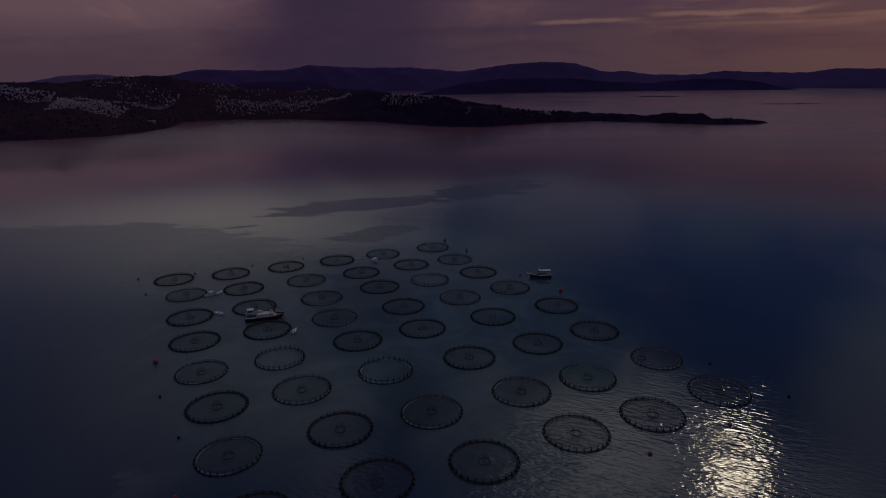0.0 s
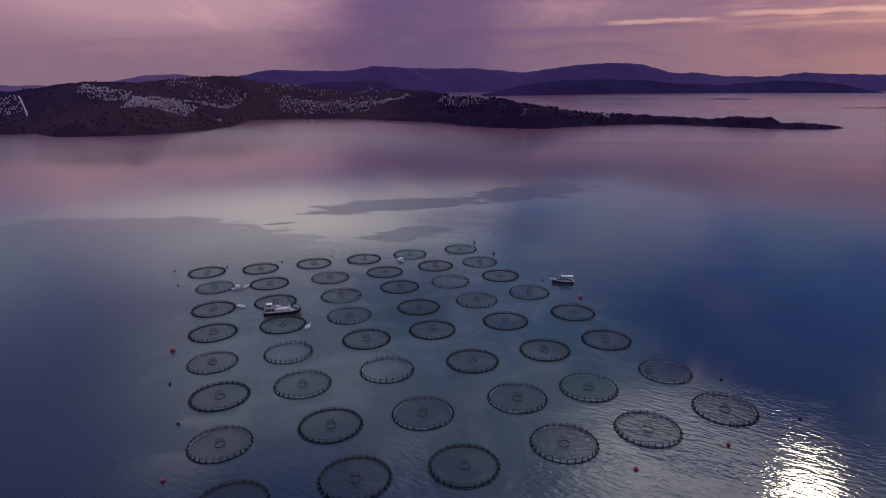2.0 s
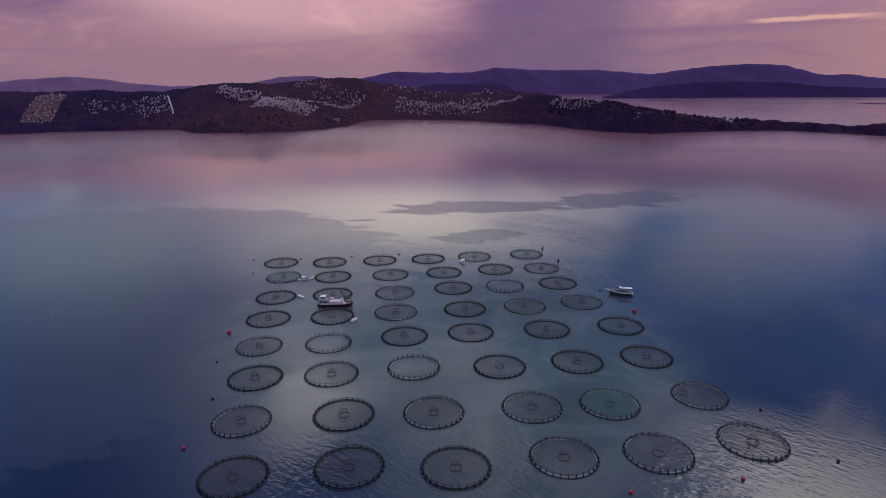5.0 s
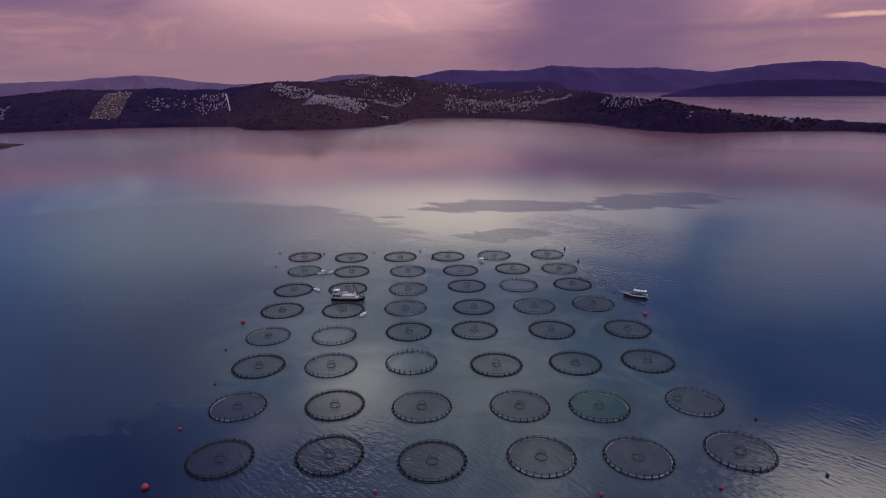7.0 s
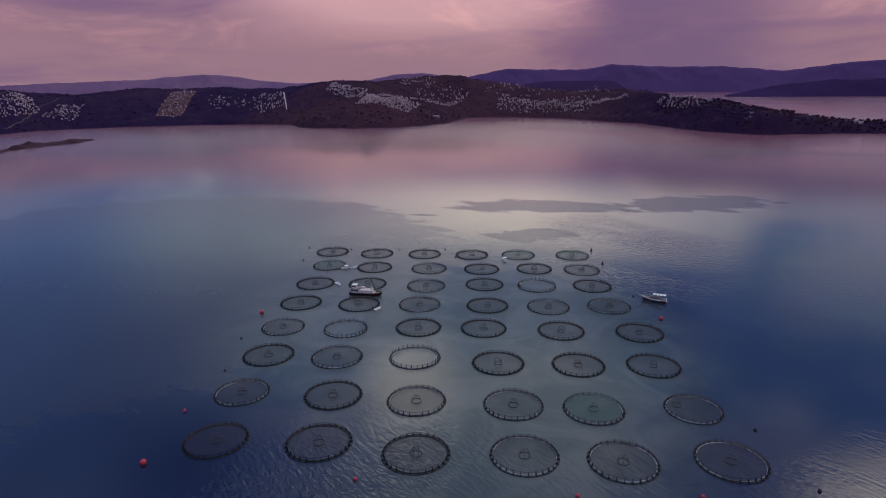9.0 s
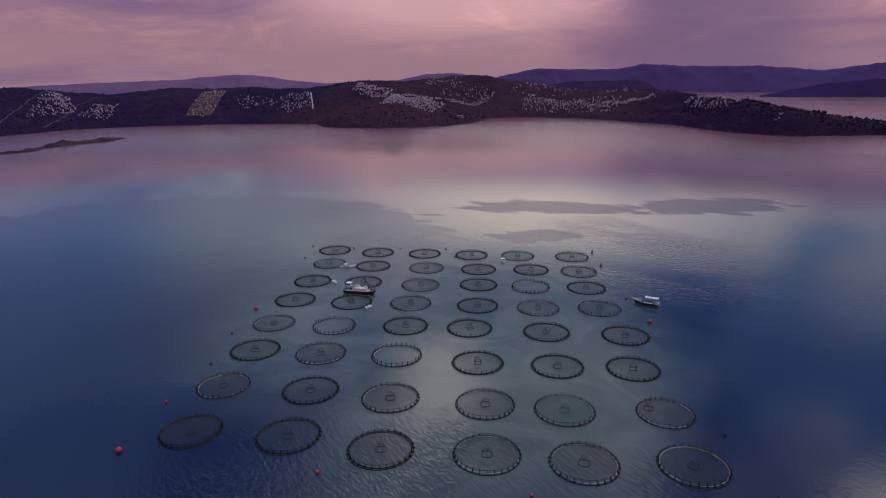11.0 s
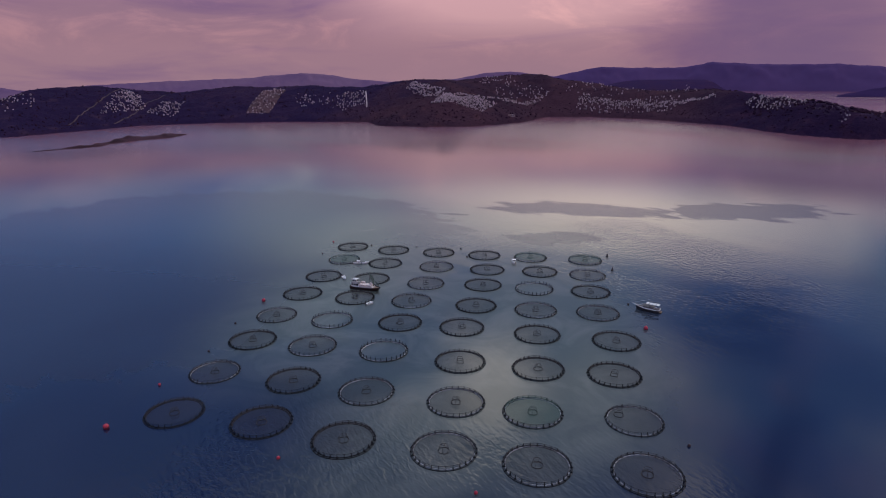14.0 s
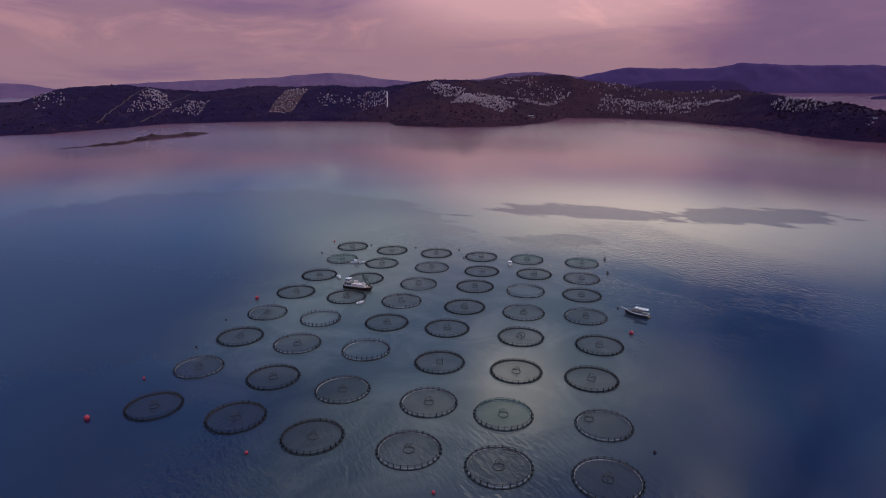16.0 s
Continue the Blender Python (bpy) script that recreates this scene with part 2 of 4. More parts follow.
def sea_material():
    """Calm sea: clear navy water, turbid and oily round the farm, painted pink far out, with slicks and patches ruffled
    by the wind.
    """
    m = bpy.data.materials.new("sea_water")
    m.use_nodes = True
    tree = m.node_tree
    put, feed, calc, span, blend, noisy, moved = node_kit(tree)
    bsdf = tree.nodes["Principled BSDF"]
    place = put("ShaderNodeTexCoord").outputs["Object"]
    xyz = put("ShaderNodeSeparateXYZ")
    feed(xyz.inputs[0], place)
    x, y, _ = xyz.outputs
    drift, wisp = noisy(place, 0.0085, 4.0, 0.55, 0.8), noisy(place, 0.03, 4.0, 0.6, 1.2)
    # turbid water round the cages
    u = calc("ADD", calc("MULTIPLY", calc("ADD", x, 20.0), 0.877 / 115), calc("MULTIPLY", calc("SUBTRACT", y, 262.0), 0.48 / 115))
    v = calc("ADD", calc("MULTIPLY", calc("ADD", x, 20.0), 0.557 / 168), calc("MULTIPLY", calc("SUBTRACT", y, 262.0), -0.83 / 168))
    reach = calc("SQRT", calc("ADD", calc("MULTIPLY", u, u), calc("MULTIPLY", v, v)))
    reach = calc("ADD", reach, calc("MULTIPLY", calc("SUBTRACT", drift, 0.5), 0.5))
    # greyer oval behind the farm, coloured for the pale sky mirrored there
    back_oval = put("ShaderNodeVectorMath", operation="LENGTH")
    feed(back_oval.inputs[0], moved(moved(place, (95, -352, 0)), (0, 0, 0), (0, 0, -0.45), (1 / 128, 1 / 100, 0.0)))
    corner = calc("MULTIPLY", span(u, 0.0, -0.4), span(v, 0.3, 0.7))
    behind = span(back_oval.outputs["Value"], 1.3, 0.6)
    murk = calc("MAXIMUM", calc("MULTIPLY", calc("MULTIPLY", span(reach, 1.12, 0.6), span(calc("ADD", u, calc("MULTIPLY", calc("SUBTRACT", drift, 0.5), 0.5)), 1.0, 0.5, 0.2, 1.0)), calc("SUBTRACT", 1.0, calc("MULTIPLY", corner, 0.85))), behind)
    clear = blend("MIX", span(drift, 0.35, 0.65), (0.004, 0.010, 0.042, 1), (0.008, 0.019, 0.058, 1))
    turbid = blend("MIX", span(wisp, 0.35, 0.7), (0.060, 0.080, 0.078, 1), (0.115, 0.132, 0.124, 1))
    turbid = blend("MIX", behind, turbid, blend("MIX", span(wisp, 0.35, 0.7), (0.095, 0.102, 0.09, 1), (0.13, 0.132, 0.115, 1)))
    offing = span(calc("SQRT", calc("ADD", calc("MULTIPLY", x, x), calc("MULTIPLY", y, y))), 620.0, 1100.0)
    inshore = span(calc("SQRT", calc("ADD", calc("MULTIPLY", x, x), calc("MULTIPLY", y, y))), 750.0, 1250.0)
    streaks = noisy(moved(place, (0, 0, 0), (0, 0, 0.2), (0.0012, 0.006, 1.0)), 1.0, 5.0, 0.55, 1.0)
    # pink of the mirrored evening sky, painted into the offing's base colour
    painted_pink = blend("MIX", inshore, (0.07, 0.036, 0.06, 1), (0.28, 0.108, 0.14, 1))
    painted_pink = blend("MULTIPLY", span(streaks, 0.3, 0.7), painted_pink, (0.62, 0.64, 0.76, 1))
    clear = blend("MIX", offing, clear, painted_pink)
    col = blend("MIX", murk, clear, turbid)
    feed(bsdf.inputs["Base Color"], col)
    bsdf.inputs["IOR"].default_value = 1.5

    def lobe(at, turn, axes, frayed=0.5, fade=0.0):
        """1 inside an oval patch with a frayed but distinct edge."""
        n = put("ShaderNodeVectorMath", operation="LENGTH")
        shift = moved(place, (-at[0], -at[1], 0))
        turned = moved(shift, (0, 0, 0), (0, 0, -turn))
        feed(n.inputs[0], moved(turned, (0, 0, 0), (0, 0, 0), (1 / axes[0], 1 / axes[1], 0.0)))
        edge = calc("ADD", n.outputs["Value"], calc("MULTIPLY", calc("SUBTRACT", fray, 0.5), frayed))
        return span(edge, 1.03 + fade, 0.97 - fade)

    fray = noisy(moved(place, (0, 0, 0), (0, 0, 0.3), (0.02, 0.05, 1.0)), 1.0, 5.0, 0.6, 1.0)
    # wind patches lie among slicks north of the farm
    broad_ruffle = lobe((-250, 228), 0.0, (203, 203), 0.5)
    ruffle = 0.0
    for at, turn, axes in (((-88, 506), 0.4, (78, 27)), ((-56, 411), 0.7, (33, 17)), ((20, 585), 0.75, (66, 34)), ((-162, 424), 0.5, (12, 3.5))):
        ruffle = calc("MAXIMUM", ruffle, lobe(at, turn, axes, 2.0, 0.1))
    rough = calc("ADD", calc("MAXIMUM", calc("MULTIPLY", ruffle, 0.17), calc("MULTIPLY", broad_ruffle, 0.13)), 0.05)
    rough = calc("ADD", rough, calc("MULTIPLY", offing, span(streaks, 0.4, 0.62, 0.06, 0.11)))
    rough = calc("SUBTRACT", rough, calc("MULTIPLY", span(y, 1700.0, 2400.0), 0.05))
    rough = calc("ADD", rough, calc("MULTIPLY", span(x, 40.0, 140.0), 0.02))
    rough = calc("ADD", rough, calc("MULTIPLY", calc("MULTIPLY", span(u, -0.4, -0.95), span(calc("ADD", v, calc("MULTIPLY", calc("SUBTRACT", drift, 0.5), 0.8)), -1.0, 0.3)), 0.15))
    rough = calc("ADD", rough, calc("MULTIPLY", inshore, 0.08))
    feed(bsdf.inputs["Roughness"], calc("MINIMUM", rough, 0.38))
    # ripples where the breeze reaches the water in front of and east of the farm
    breeze = noisy(moved(place, (40, 15, 0), (0, 0, 0.5), (0.011, 0.022, 1.0)), 1.0, 3.0, 0.5, 0.8)
    front = calc("SUBTRACT", v, calc("MULTIPLY", calc("MAXIMUM", calc("SUBTRACT", u, 0.4), 0.0), 0.25))
    open_side = calc("MAXIMUM", calc("MAXIMUM", calc("MULTIPLY", span(u, 0.75, 1.05), span(v, -0.6, 0.3, 0.02, 0.05)), calc("MULTIPLY", calc("MULTIPLY", span(front, 0.46, 0.95, 0.0, 1.5), span(u, 0.75, 0.25, 0.34, 1.0)), span(u, -0.8, -0.3, 0.15, 1.0))), calc("MULTIPLY", calc("MULTIPLY", span(u, 0.3, 0.6), span(u, 1.8, 1.2)), span(v, -0.35, -0.75, 0.0, 0.45)))
    shimmer = lobe((70, 400), 0.9, (150, 90), 0.8, 0.35)
    gust = calc("ADD", calc("MULTIPLY", span(breeze, 0.38, 0.6, 0.4, 1.15), calc("MAXIMUM", open_side, calc("MULTIPLY", shimmer, 0.2))), calc("ADD", calc("MULTIPLY", span(breeze, 0.44, 0.58), 0.12), 0.04))
    near = span(calc("SQRT", calc("ADD", calc("MULTIPLY", x, x), calc("MULTIPLY", y, y))), 620.0, 380.0)
    waves = noisy(moved(moved(place, (0, 0, 0), (0, 0, 0.38)), (0, 0, 0), (0, 0, 0), (0.24, 0.62, 1.0)), 1.0, 1.0, 0.5, 0.6)
    chop = noisy(moved(moved(place, (0, 0, 0), (0, 0, -0.1)), (0, 0, 0), (0, 0, 0), (0.6, 1.2, 1.0)), 1.0, 1.0, 0.5, 0.3)
    b = put("ShaderNodeBump")
    b.inputs["Distance"].default_value = 0.6
    feed(b.inputs["Strength"], calc("MULTIPLY", calc("MULTIPLY", gust, 0.32), near))
    feed(b.inputs["Height"], calc("ADD", waves, calc("MULTIPLY", chop, 0.34)))
    feed(bsdf.inputs["Normal"], b.outputs[0])
    return m


SEA = sea_material()
LAND = land_material()
# aerial haze is put into the base colours of the far ridges and island
RANGE_FAR = distant_material("haze_tinted_mountains", (0.115, 0.066, 0.175), (0.1, 0.059, 0.16))
RANGE_PALE = distant_material("pale_haze_tinted_mountains", (0.21, 0.125, 0.22), (0.17, 0.10, 0.2))
ISLAND = distant_material("dusky_island", (0.05, 0.028, 0.095), (0.04, 0.024, 0.075))
ROCK = material("islet_rock", (0.085, 0.042, 0.06), 0.95, 0, 0.5, 0.03, 0.6, shine=0.1)
BUSH = material("dark_scrub_leaves", (0.038, 0.020, 0.044), 0.95, 0, 0.2, 0.008, tint=(0.054, 0.025, 0.043), shine=0.0)
WHITEWASH = material("whitewashed_wall", (0.95, 0.77, 0.80), 0.9, 0, 0.2, 0.3, spread=0.75)
TOWN_WALL = material("town_stucco", (0.92, 0.72, 0.76), 0.9, 0, 0.3, 0.02, spread=0.85, joined=True)
TRACK = material("dusty_track", (0.10, 0.055, 0.072), 1.0, 0, 0.4, 0.02)
EARTH = material("bare_earth", (0.092, 0.034, 0.052), 1.0, 0, 0.3, 0.02)
ROOF_GREY = material("roof_screed", (0.4, 0.3, 0.31), 0.95, 0, 0.25, 0.4, spread=0.7)
PANE = material("dark_window_glass", (0.02, 0.02, 0.03), 0.15, 0, 0.1, 1.0)
PIPE = material("black_float_pipe", (0.012, 0.014, 0.020), 0.45, 0, 0.3, 0.5, 0.01, tint=(0.026, 0.029, 0.036), shine=0.3)
# patchy pale tone painted for light glinting on the inner pipe
PIPE_GLINT = material("pipe_with_glints", (0.5, 0.5, 0.53), 0.5, 0, 0.4, 0.22, 0.01, tint=(0.08, 0.08, 0.09))
POST = material("black_bracket_plastic", (0.008, 0.008, 0.012), 0.7, 0, 0.3, 4.0, shine=0.15)
STAND = material("grey_stand_pipe", (0.05, 0.048, 0.052), 0.7, 0, 0.3, 4.0)
RED = material("red_buoy_plastic", (0.62, 0.045, 0.09), 0.4, 0, 0.25, 2.0)
DARK_BUOY = material("weathered_dark_buoy", (0.05, 0.025, 0.03), 0.6, 0, 0.3, 2.0)
STEEL = material("galvanised_steel", (0.35, 0.35, 0.36), 0.4, 0.8, 0.3, 4.0)
HULL_RED = material("oxide_red_hull", (0.05, 0.018, 0.016), 0.6, 0, 0.4, 0.8, 0.01)
ROOF_DECK = material("grey_deck_paint", (0.3, 0.29, 0.29), 0.7, 0, 0.3, 1.0)
TEAK = material("varnished_deck", (0.09, 0.055, 0.04), 0.5, 0, 0.3, 1.5)
DECK = material("worn_plank_deck", (0.3, 0.21, 0.16), 0.8, 0, 0.3, 1.5, 0.01)
BOAT_WHITE = material("white_boat_paint", (0.95, 0.94, 0.93), 0.3, 0, 0.06, 1.0)
BOAT_DARK = material("dark_hull_paint", (0.05, 0.045, 0.05), 0.4, 0, 0.25, 1.0)
CRANE_GREEN = material("green_crane_paint", (0.06, 0.11, 0.075), 0.5, 0.1, 0.3, 2.0)
SACK = material("pale_feed_sacks", (0.98, 0.86, 0.80), 0.85, 0, 0.15, 1.5, 0.03, spread=0.25)
CANVAS = material("white_canvas", (0.92, 0.9, 0.89), 0.8, 0, 0.12, 1.5, 0.01)
RUBBER = material("black_rubber", (0.02, 0.02, 0.02), 0.8, 0, 0.2, 3.0)
ENGINE = material("outboard_cowl", (0.03, 0.03, 0.035), 0.3, 0, 0.1, 4.0)


def net_material(name, colour, cover):
    """Knotted netting: twine of a fine square mesh, open between."""
    m = bpy.data.materials.new(name)
    m.use_nodes = True
    tree = m.node_tree
    put, feed, calc, span, blend, noisy, moved = node_kit(tree)
    bsdf = tree.nodes["Principled BSDF"]
    place = put("ShaderNodeTexCoord").outputs["Object"]
    glint_or_wear = noisy(place, 0.35, 4.0, 0.6, 0.5)
    feed(bsdf.inputs["Base Color"], blend("MIX", glint_or_wear, (*colour, 1), (*(c * 0.55 for c in colour), 1)))
    bsdf.inputs["Roughness"].default_value = 0.9
    bsdf.inputs["Specular IOR Level"].default_value = 0.1
    feed(bsdf.inputs["Alpha"], span(glint_or_wear, 0.3, 0.75, cover * 0.8, cover * 1.2))
    return m


NET_GREY = net_material("grey_bird_netting", (0.105, 0.088, 0.092), 0.17)
NET_GREEN = net_material("green_bird_netting", (0.09, 0.19, 0.155), 0.24)
# paler netting, coloured for the light the collar catches
NET_COLLAR = net_material("collar_netting", (0.34, 0.37, 0.41), 0.2)


# ---- mesh kit ----
def part(name, bm, mat, parent=None, label="", smooth=False):
    me = bpy.data.meshes.new(name)
    bm.to_mesh(me)
    bm.free()
    if smooth:
        me.polygons.foreach_set("use_smooth", [True] * len(me.polygons))
    me.materials.append(mat)
    ob = new(name, me)
    ob.parent = parent
    return tagged(ob, label)


def shared(name, me, parent):
    ob = new(name, me)
    ob.parent = parent
    return ob


def box(bm, size, at=(0, 0, 0), turn=0.0, bevel=0.0):
    r = bmesh.ops.create_cube(bm, size=1.0, matrix=Matrix.Translation(at) @ Matrix.Rotation(turn, 4, "Z") @ Matrix.Diagonal((*size, 1)))
    if bevel:
        edges = list({e for v in r["verts"] for e in v.link_edges})
        bmesh.ops.bevel(bm, geom=edges, offset=bevel, segments=2, affect="EDGES", profile=0.5)
    return bm


def rod(bm, a, b, r, r2=None, sides=8):
    a, b = Vector(a), Vector(b)
    m = Matrix.Translation((a + b) / 2) @ (b - a).to_track_quat("Z", "Y").to_matrix().to_4x4()
    bmesh.ops.create_cone(bm, cap_ends=True, segments=sides, radius1=r, radius2=r if r2 is None else r2, depth=(b - a).length, matrix=m)
    return bm


def ball(bm, r, at=(0, 0, 0), squash=1.0, u=14, v=9):
    bmesh.ops.create_uvsphere(bm, u_segments=u, v_segments=v, radius=r, matrix=Matrix.Translation(at) @ Matrix.Diagonal((1, 1, squash, 1)))
    return bm


def ring(bm, radius, tube, z, around=72, sides=8):
    rows = []
    for i in range(around):
        a = i * math.tau / around
        rows.append([bm.verts.new(((radius + tube * math.cos(b)) * math.cos(a), (radius + tube * math.cos(b)) * math.sin(a), z + tube * math.sin(b)))
                     for b in (k * math.tau / sides for k in range(sides))])
    for i in range(around):
        for k in range(sides):
            bm.faces.new((rows[i][k], rows[(i + 1) % around][k], rows[(i + 1) % around][(k + 1) % sides], rows[i][(k + 1) % sides]))
    return bm


def grid_mesh(name, rows, mat, parent=None, smooth=True):
    """One surface through rows of places, all rows equally long."""
    pts = np.array(rows, dtype=float)
    n, k = pts.shape[:2]
    i = np.arange(n * k).reshape(n, k)
    faces = np.stack((i[:-1, :-1], i[:-1, 1:], i[1:, 1:], i[1:, :-1]), axis=-1).reshape(-1, 4)
    me = bpy.data.meshes.new(name)
    me.from_pydata(pts.reshape(-1, 3).tolist(), [], faces.tolist())
    if smooth:
        me.polygons.foreach_set("use_smooth", [True] * len(me.polygons))
    me.materials.append(mat)
    ob = new(name, me)
    ob.parent = parent
    return ob


def empty(name, label, category, at=(0, 0, 0), turn=0.0, group=""):
    ob = tagged(new(name), label, category, group)
    ob.matrix_basis = Matrix.Translation(at) @ Matrix.Rotation(turn, 4, "Z")
    return ob


# ---- sea ----
bm = bmesh.new()
bmesh.ops.create_circle(bm, cap_ends=True, segments=128, radius=4930, matrix=Matrix.Translation((90, 40, 0)))
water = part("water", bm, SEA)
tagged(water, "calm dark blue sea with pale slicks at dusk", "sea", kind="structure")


# ---- shore ----
COAST = [(-1330, 60), (-1340, 330), (-1310, 420), (-1360, 560), (-1400, 700), (-1345, 830), (-1220, 985), (-1025, 1100), (-920, 1035),
         (-780, 1080), (-712, 1180), (-703, 1300), (-728, 1390), (-765, 1515), (-650, 1585), (-510, 1588), (-400, 1540),
         (-276, 1490), (-180, 1390), (-105, 1335), (-10, 1310), (115, 1415), (257, 1470), (367, 1407), (464, 1346), (551, 1346),
         (605, 1395), (550, 1425), (470, 1420), (380, 1470), (270, 1530), (130, 1530), (20, 1490), (-80, 1560), (-200, 1760),
         (-330, 2050), (-470, 2450), (-640, 3050), (-700, 3350), (-1200, 3650), (-2400, 3500), (-3300, 2600), (-3500, 900), (-2800, -300)]
CREST = [(-30, 6), (-19, 8), (-15.5, 12), (-14.7, 26), (-12.5, 28), (-9.9, 20), (-4.2, 24), (-2.4, 20), (2.3, 33), (6.4, 50), (10.7, 66),
         (14, 70), (18, 66), (21, 66), (24, 74), (27, 88), (29, 103), (31, 112), (34, 113), (37, 101), (41, 100), (44, 98), (47, 79),
         (52, 85), (58, 85), (63, 69), (67, 87), (70, 90), (73.5, 88), (76, 57), (79, 30), (86, 28), (110, 40)]
ORIGIN = (100.0, 20.0)


def coast_distance(x, y):
    """Metres inland from the shore line, negative over the sea."""
    best = np.full(x.shape, 1e9)
    inside = np.zeros(x.shape, bool)
    for (ax, ay), (bx, by) in zip(COAST, COAST[1:] + COAST[:1]):
        dx, dy = bx - ax, by - ay
        k = np.clip(((x - ax) * dx + (y - ay) * dy) / (dx * dx + dy * dy), 0, 1)
        best = np.minimum(best, np.hypot(x - ax - k * dx, y - ay - k * dy))
        cross = (ay > y) != (by > y)
        inside ^= cross & (x < ax + (y - ay) * dx / (by - ay if by != ay else 1e-9))
    return np.where(inside, best, -best)


def ripples(x, y, size, seed):
    """Smooth uneven relief, a sum of turned sine waves between -1 and 1."""
    rng = np.random.RandomState(seed)
    total = np.zeros(x.shape)
    for k in range(7):
        a, ph, f = rng.uniform(0, 6.283), rng.uniform(0, 6.283), rng.uniform(0.6, 1.7) * 6.283 / size
        total += np.sin((x * math.cos(a) + y * math.sin(a)) * f + ph + 1.3 * np.sin((x * math.sin(a) - y * math.cos(a)) * f * 0.6 + ph * 2))
    return total / 4.5


def land_height(x, y):
    """Height of the coast above the sea at a place of the plan."""
    d = coast_distance(x, y) + 7 * ripples(x, y, 90, 3) + 3 * ripples(x, y, 31, 4)
    bearing = np.degrees(np.arctan2(-(x - ORIGIN[0]), y - ORIGIN[1]))
    crest = np.interp(bearing, [b for b, h in CREST], [h for b, h in CREST])
    span = np.interp(bearing, [-30, 5, 12, 22, 30, 110], [35, 60, 150, 230, 330, 360])
    k = np.clip(d / span, 0, 1)
    rise = 0.62 * np.sin(k * math.pi / 2) + 0.38 * k * k * (3 - 2 * k)
    r = np.hypot(x - ORIGIN[0], y - ORIGIN[1])
    bluff = np.clip(d / 14, 0, 1) * 4
    hill = 90 * np.exp(-(((bearing - 20.5) / 7.2) ** 4)) * np.exp(-(((r - 2750) / 420) ** 2)) * np.clip(d / 200, 0, 1)
    fall = np.clip((d - span) / 900, 0, 1)
    h = bluff + np.maximum(crest - 5, 3) * rise * (1 - 0.85 * fall) * (1 + 0.06 * ripples(x, y, 240, 5) * np.clip(d / span, 0, 1)) + 2.0 * ripples(x, y, 70, 6) * np.clip(d / 60, 0, 1)
    h = 3 + (h - 3) * np.clip((2750 - r) / 600, 0, 1)
    h = np.maximum(h, hill)
    return np.where(d > 0, h, np.maximum(d * 0.35, -4))


def build_land():
    bearings = np.radians(np.arange(-24, 104, 0.16))
    away = np.concatenate((np.arange(1080, 2000, 8.0), np.geomspace(2000, 4400, 70)))
    b, r = np.meshgrid(bearings, away, indexing="ij")
    x, y = ORIGIN[0] - np.sin(b) * r, ORIGIN[1] + np.cos(b) * r
    z = land_height(x, y)
    inland = coast_distance(x, y) > -25
    n, k = x.shape
    i = np.arange(n * k).reshape(n, k)
    keep = inland[:-1, :-1] | inland[1:, 1:] | inland[:-1, 1:] | inland[1:, :-1]
    faces = np.stack((i[:-1, :-1], i[1:, :-1], i[1:, 1:], i[:-1, 1:]), axis=-1)[keep]
    used = np.unique(faces)
    again = np.zeros(n * k, int)
    again[used] = np.arange(len(used))
    pts = np.stack((x, y, z), axis=-1).reshape(-1, 3)[used]
    me = bpy.data.meshes.new("ground")
    me.from_pydata(pts.tolist(), [], again[faces].tolist())
    me.polygons.foreach_set("use_smooth", [True] * len(me.polygons))
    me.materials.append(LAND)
    return tagged(new("ground", me), "dark scrub-covered hills along the far shore", "hillside", kind="structure")


build_land()


def mountain_range(name, crests, near, top, back, mat, label, seed, lie=((0, 0),)):
    """A long ridge seen across the water; crests: bearing in degrees and height in metres; lie: how much nearer it lies at a bearing."""
    bearings = np.arange(crests[0][0], crests[-1][0], 0.12)
    crest = np.interp(bearings, [c[0] for c in crests], [c[1] for c in crests])
    crest = np.convolve(np.pad(crest, 4, "edge"), np.ones(9) / 9, "valid")
    nearer = np.interp(bearings, [c[0] for c in lie], [c[1] for c in lie])
    rows = []
    for r, k in zip(np.concatenate((np.linspace(near, top, 12), np.linspace(top, back, 5)[1:])), [*np.linspace(0, 1, 12), 0.9, 0.6, 0.3, -0.02]):
        a = np.radians(bearings)
        x, y = ORIGIN[0] - np.sin(a) * (r - nearer), ORIGIN[1] + np.cos(a) * (r - nearer)
        bump = 1 + (0.16 * ripples(x, y, 260, seed) + 0.07 * ripples(x, y, 90, seed + 1)) * math.sin(max(k, 0) * math.pi)
        z = crest * (k ** 0.9 if k > 0 else k) * bump + (np.minimum(crest, 40) * (0.07 * ripples(x, y, 150, seed + 2) + 0.04 * ripples(x, y, 50, seed + 3)) if k > 0.85 else 0)
        rows.append(np.stack((x, y, z - (0.5 if k <= 0 else 0)), axis=-1))
    return tagged(grid_mesh(name, rows, mat), label, "mountains", kind="structure")


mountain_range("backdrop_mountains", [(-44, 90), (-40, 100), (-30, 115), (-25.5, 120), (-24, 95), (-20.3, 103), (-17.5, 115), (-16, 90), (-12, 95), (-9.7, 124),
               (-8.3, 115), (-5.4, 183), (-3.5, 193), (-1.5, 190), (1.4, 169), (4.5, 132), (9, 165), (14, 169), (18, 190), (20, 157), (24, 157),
               (27, 167), (30, 118), (33, 60), (36, 8)], 4590, 4760, 4850, RANGE_FAR, "long mountain range, coloured violet for evening haze", 21)
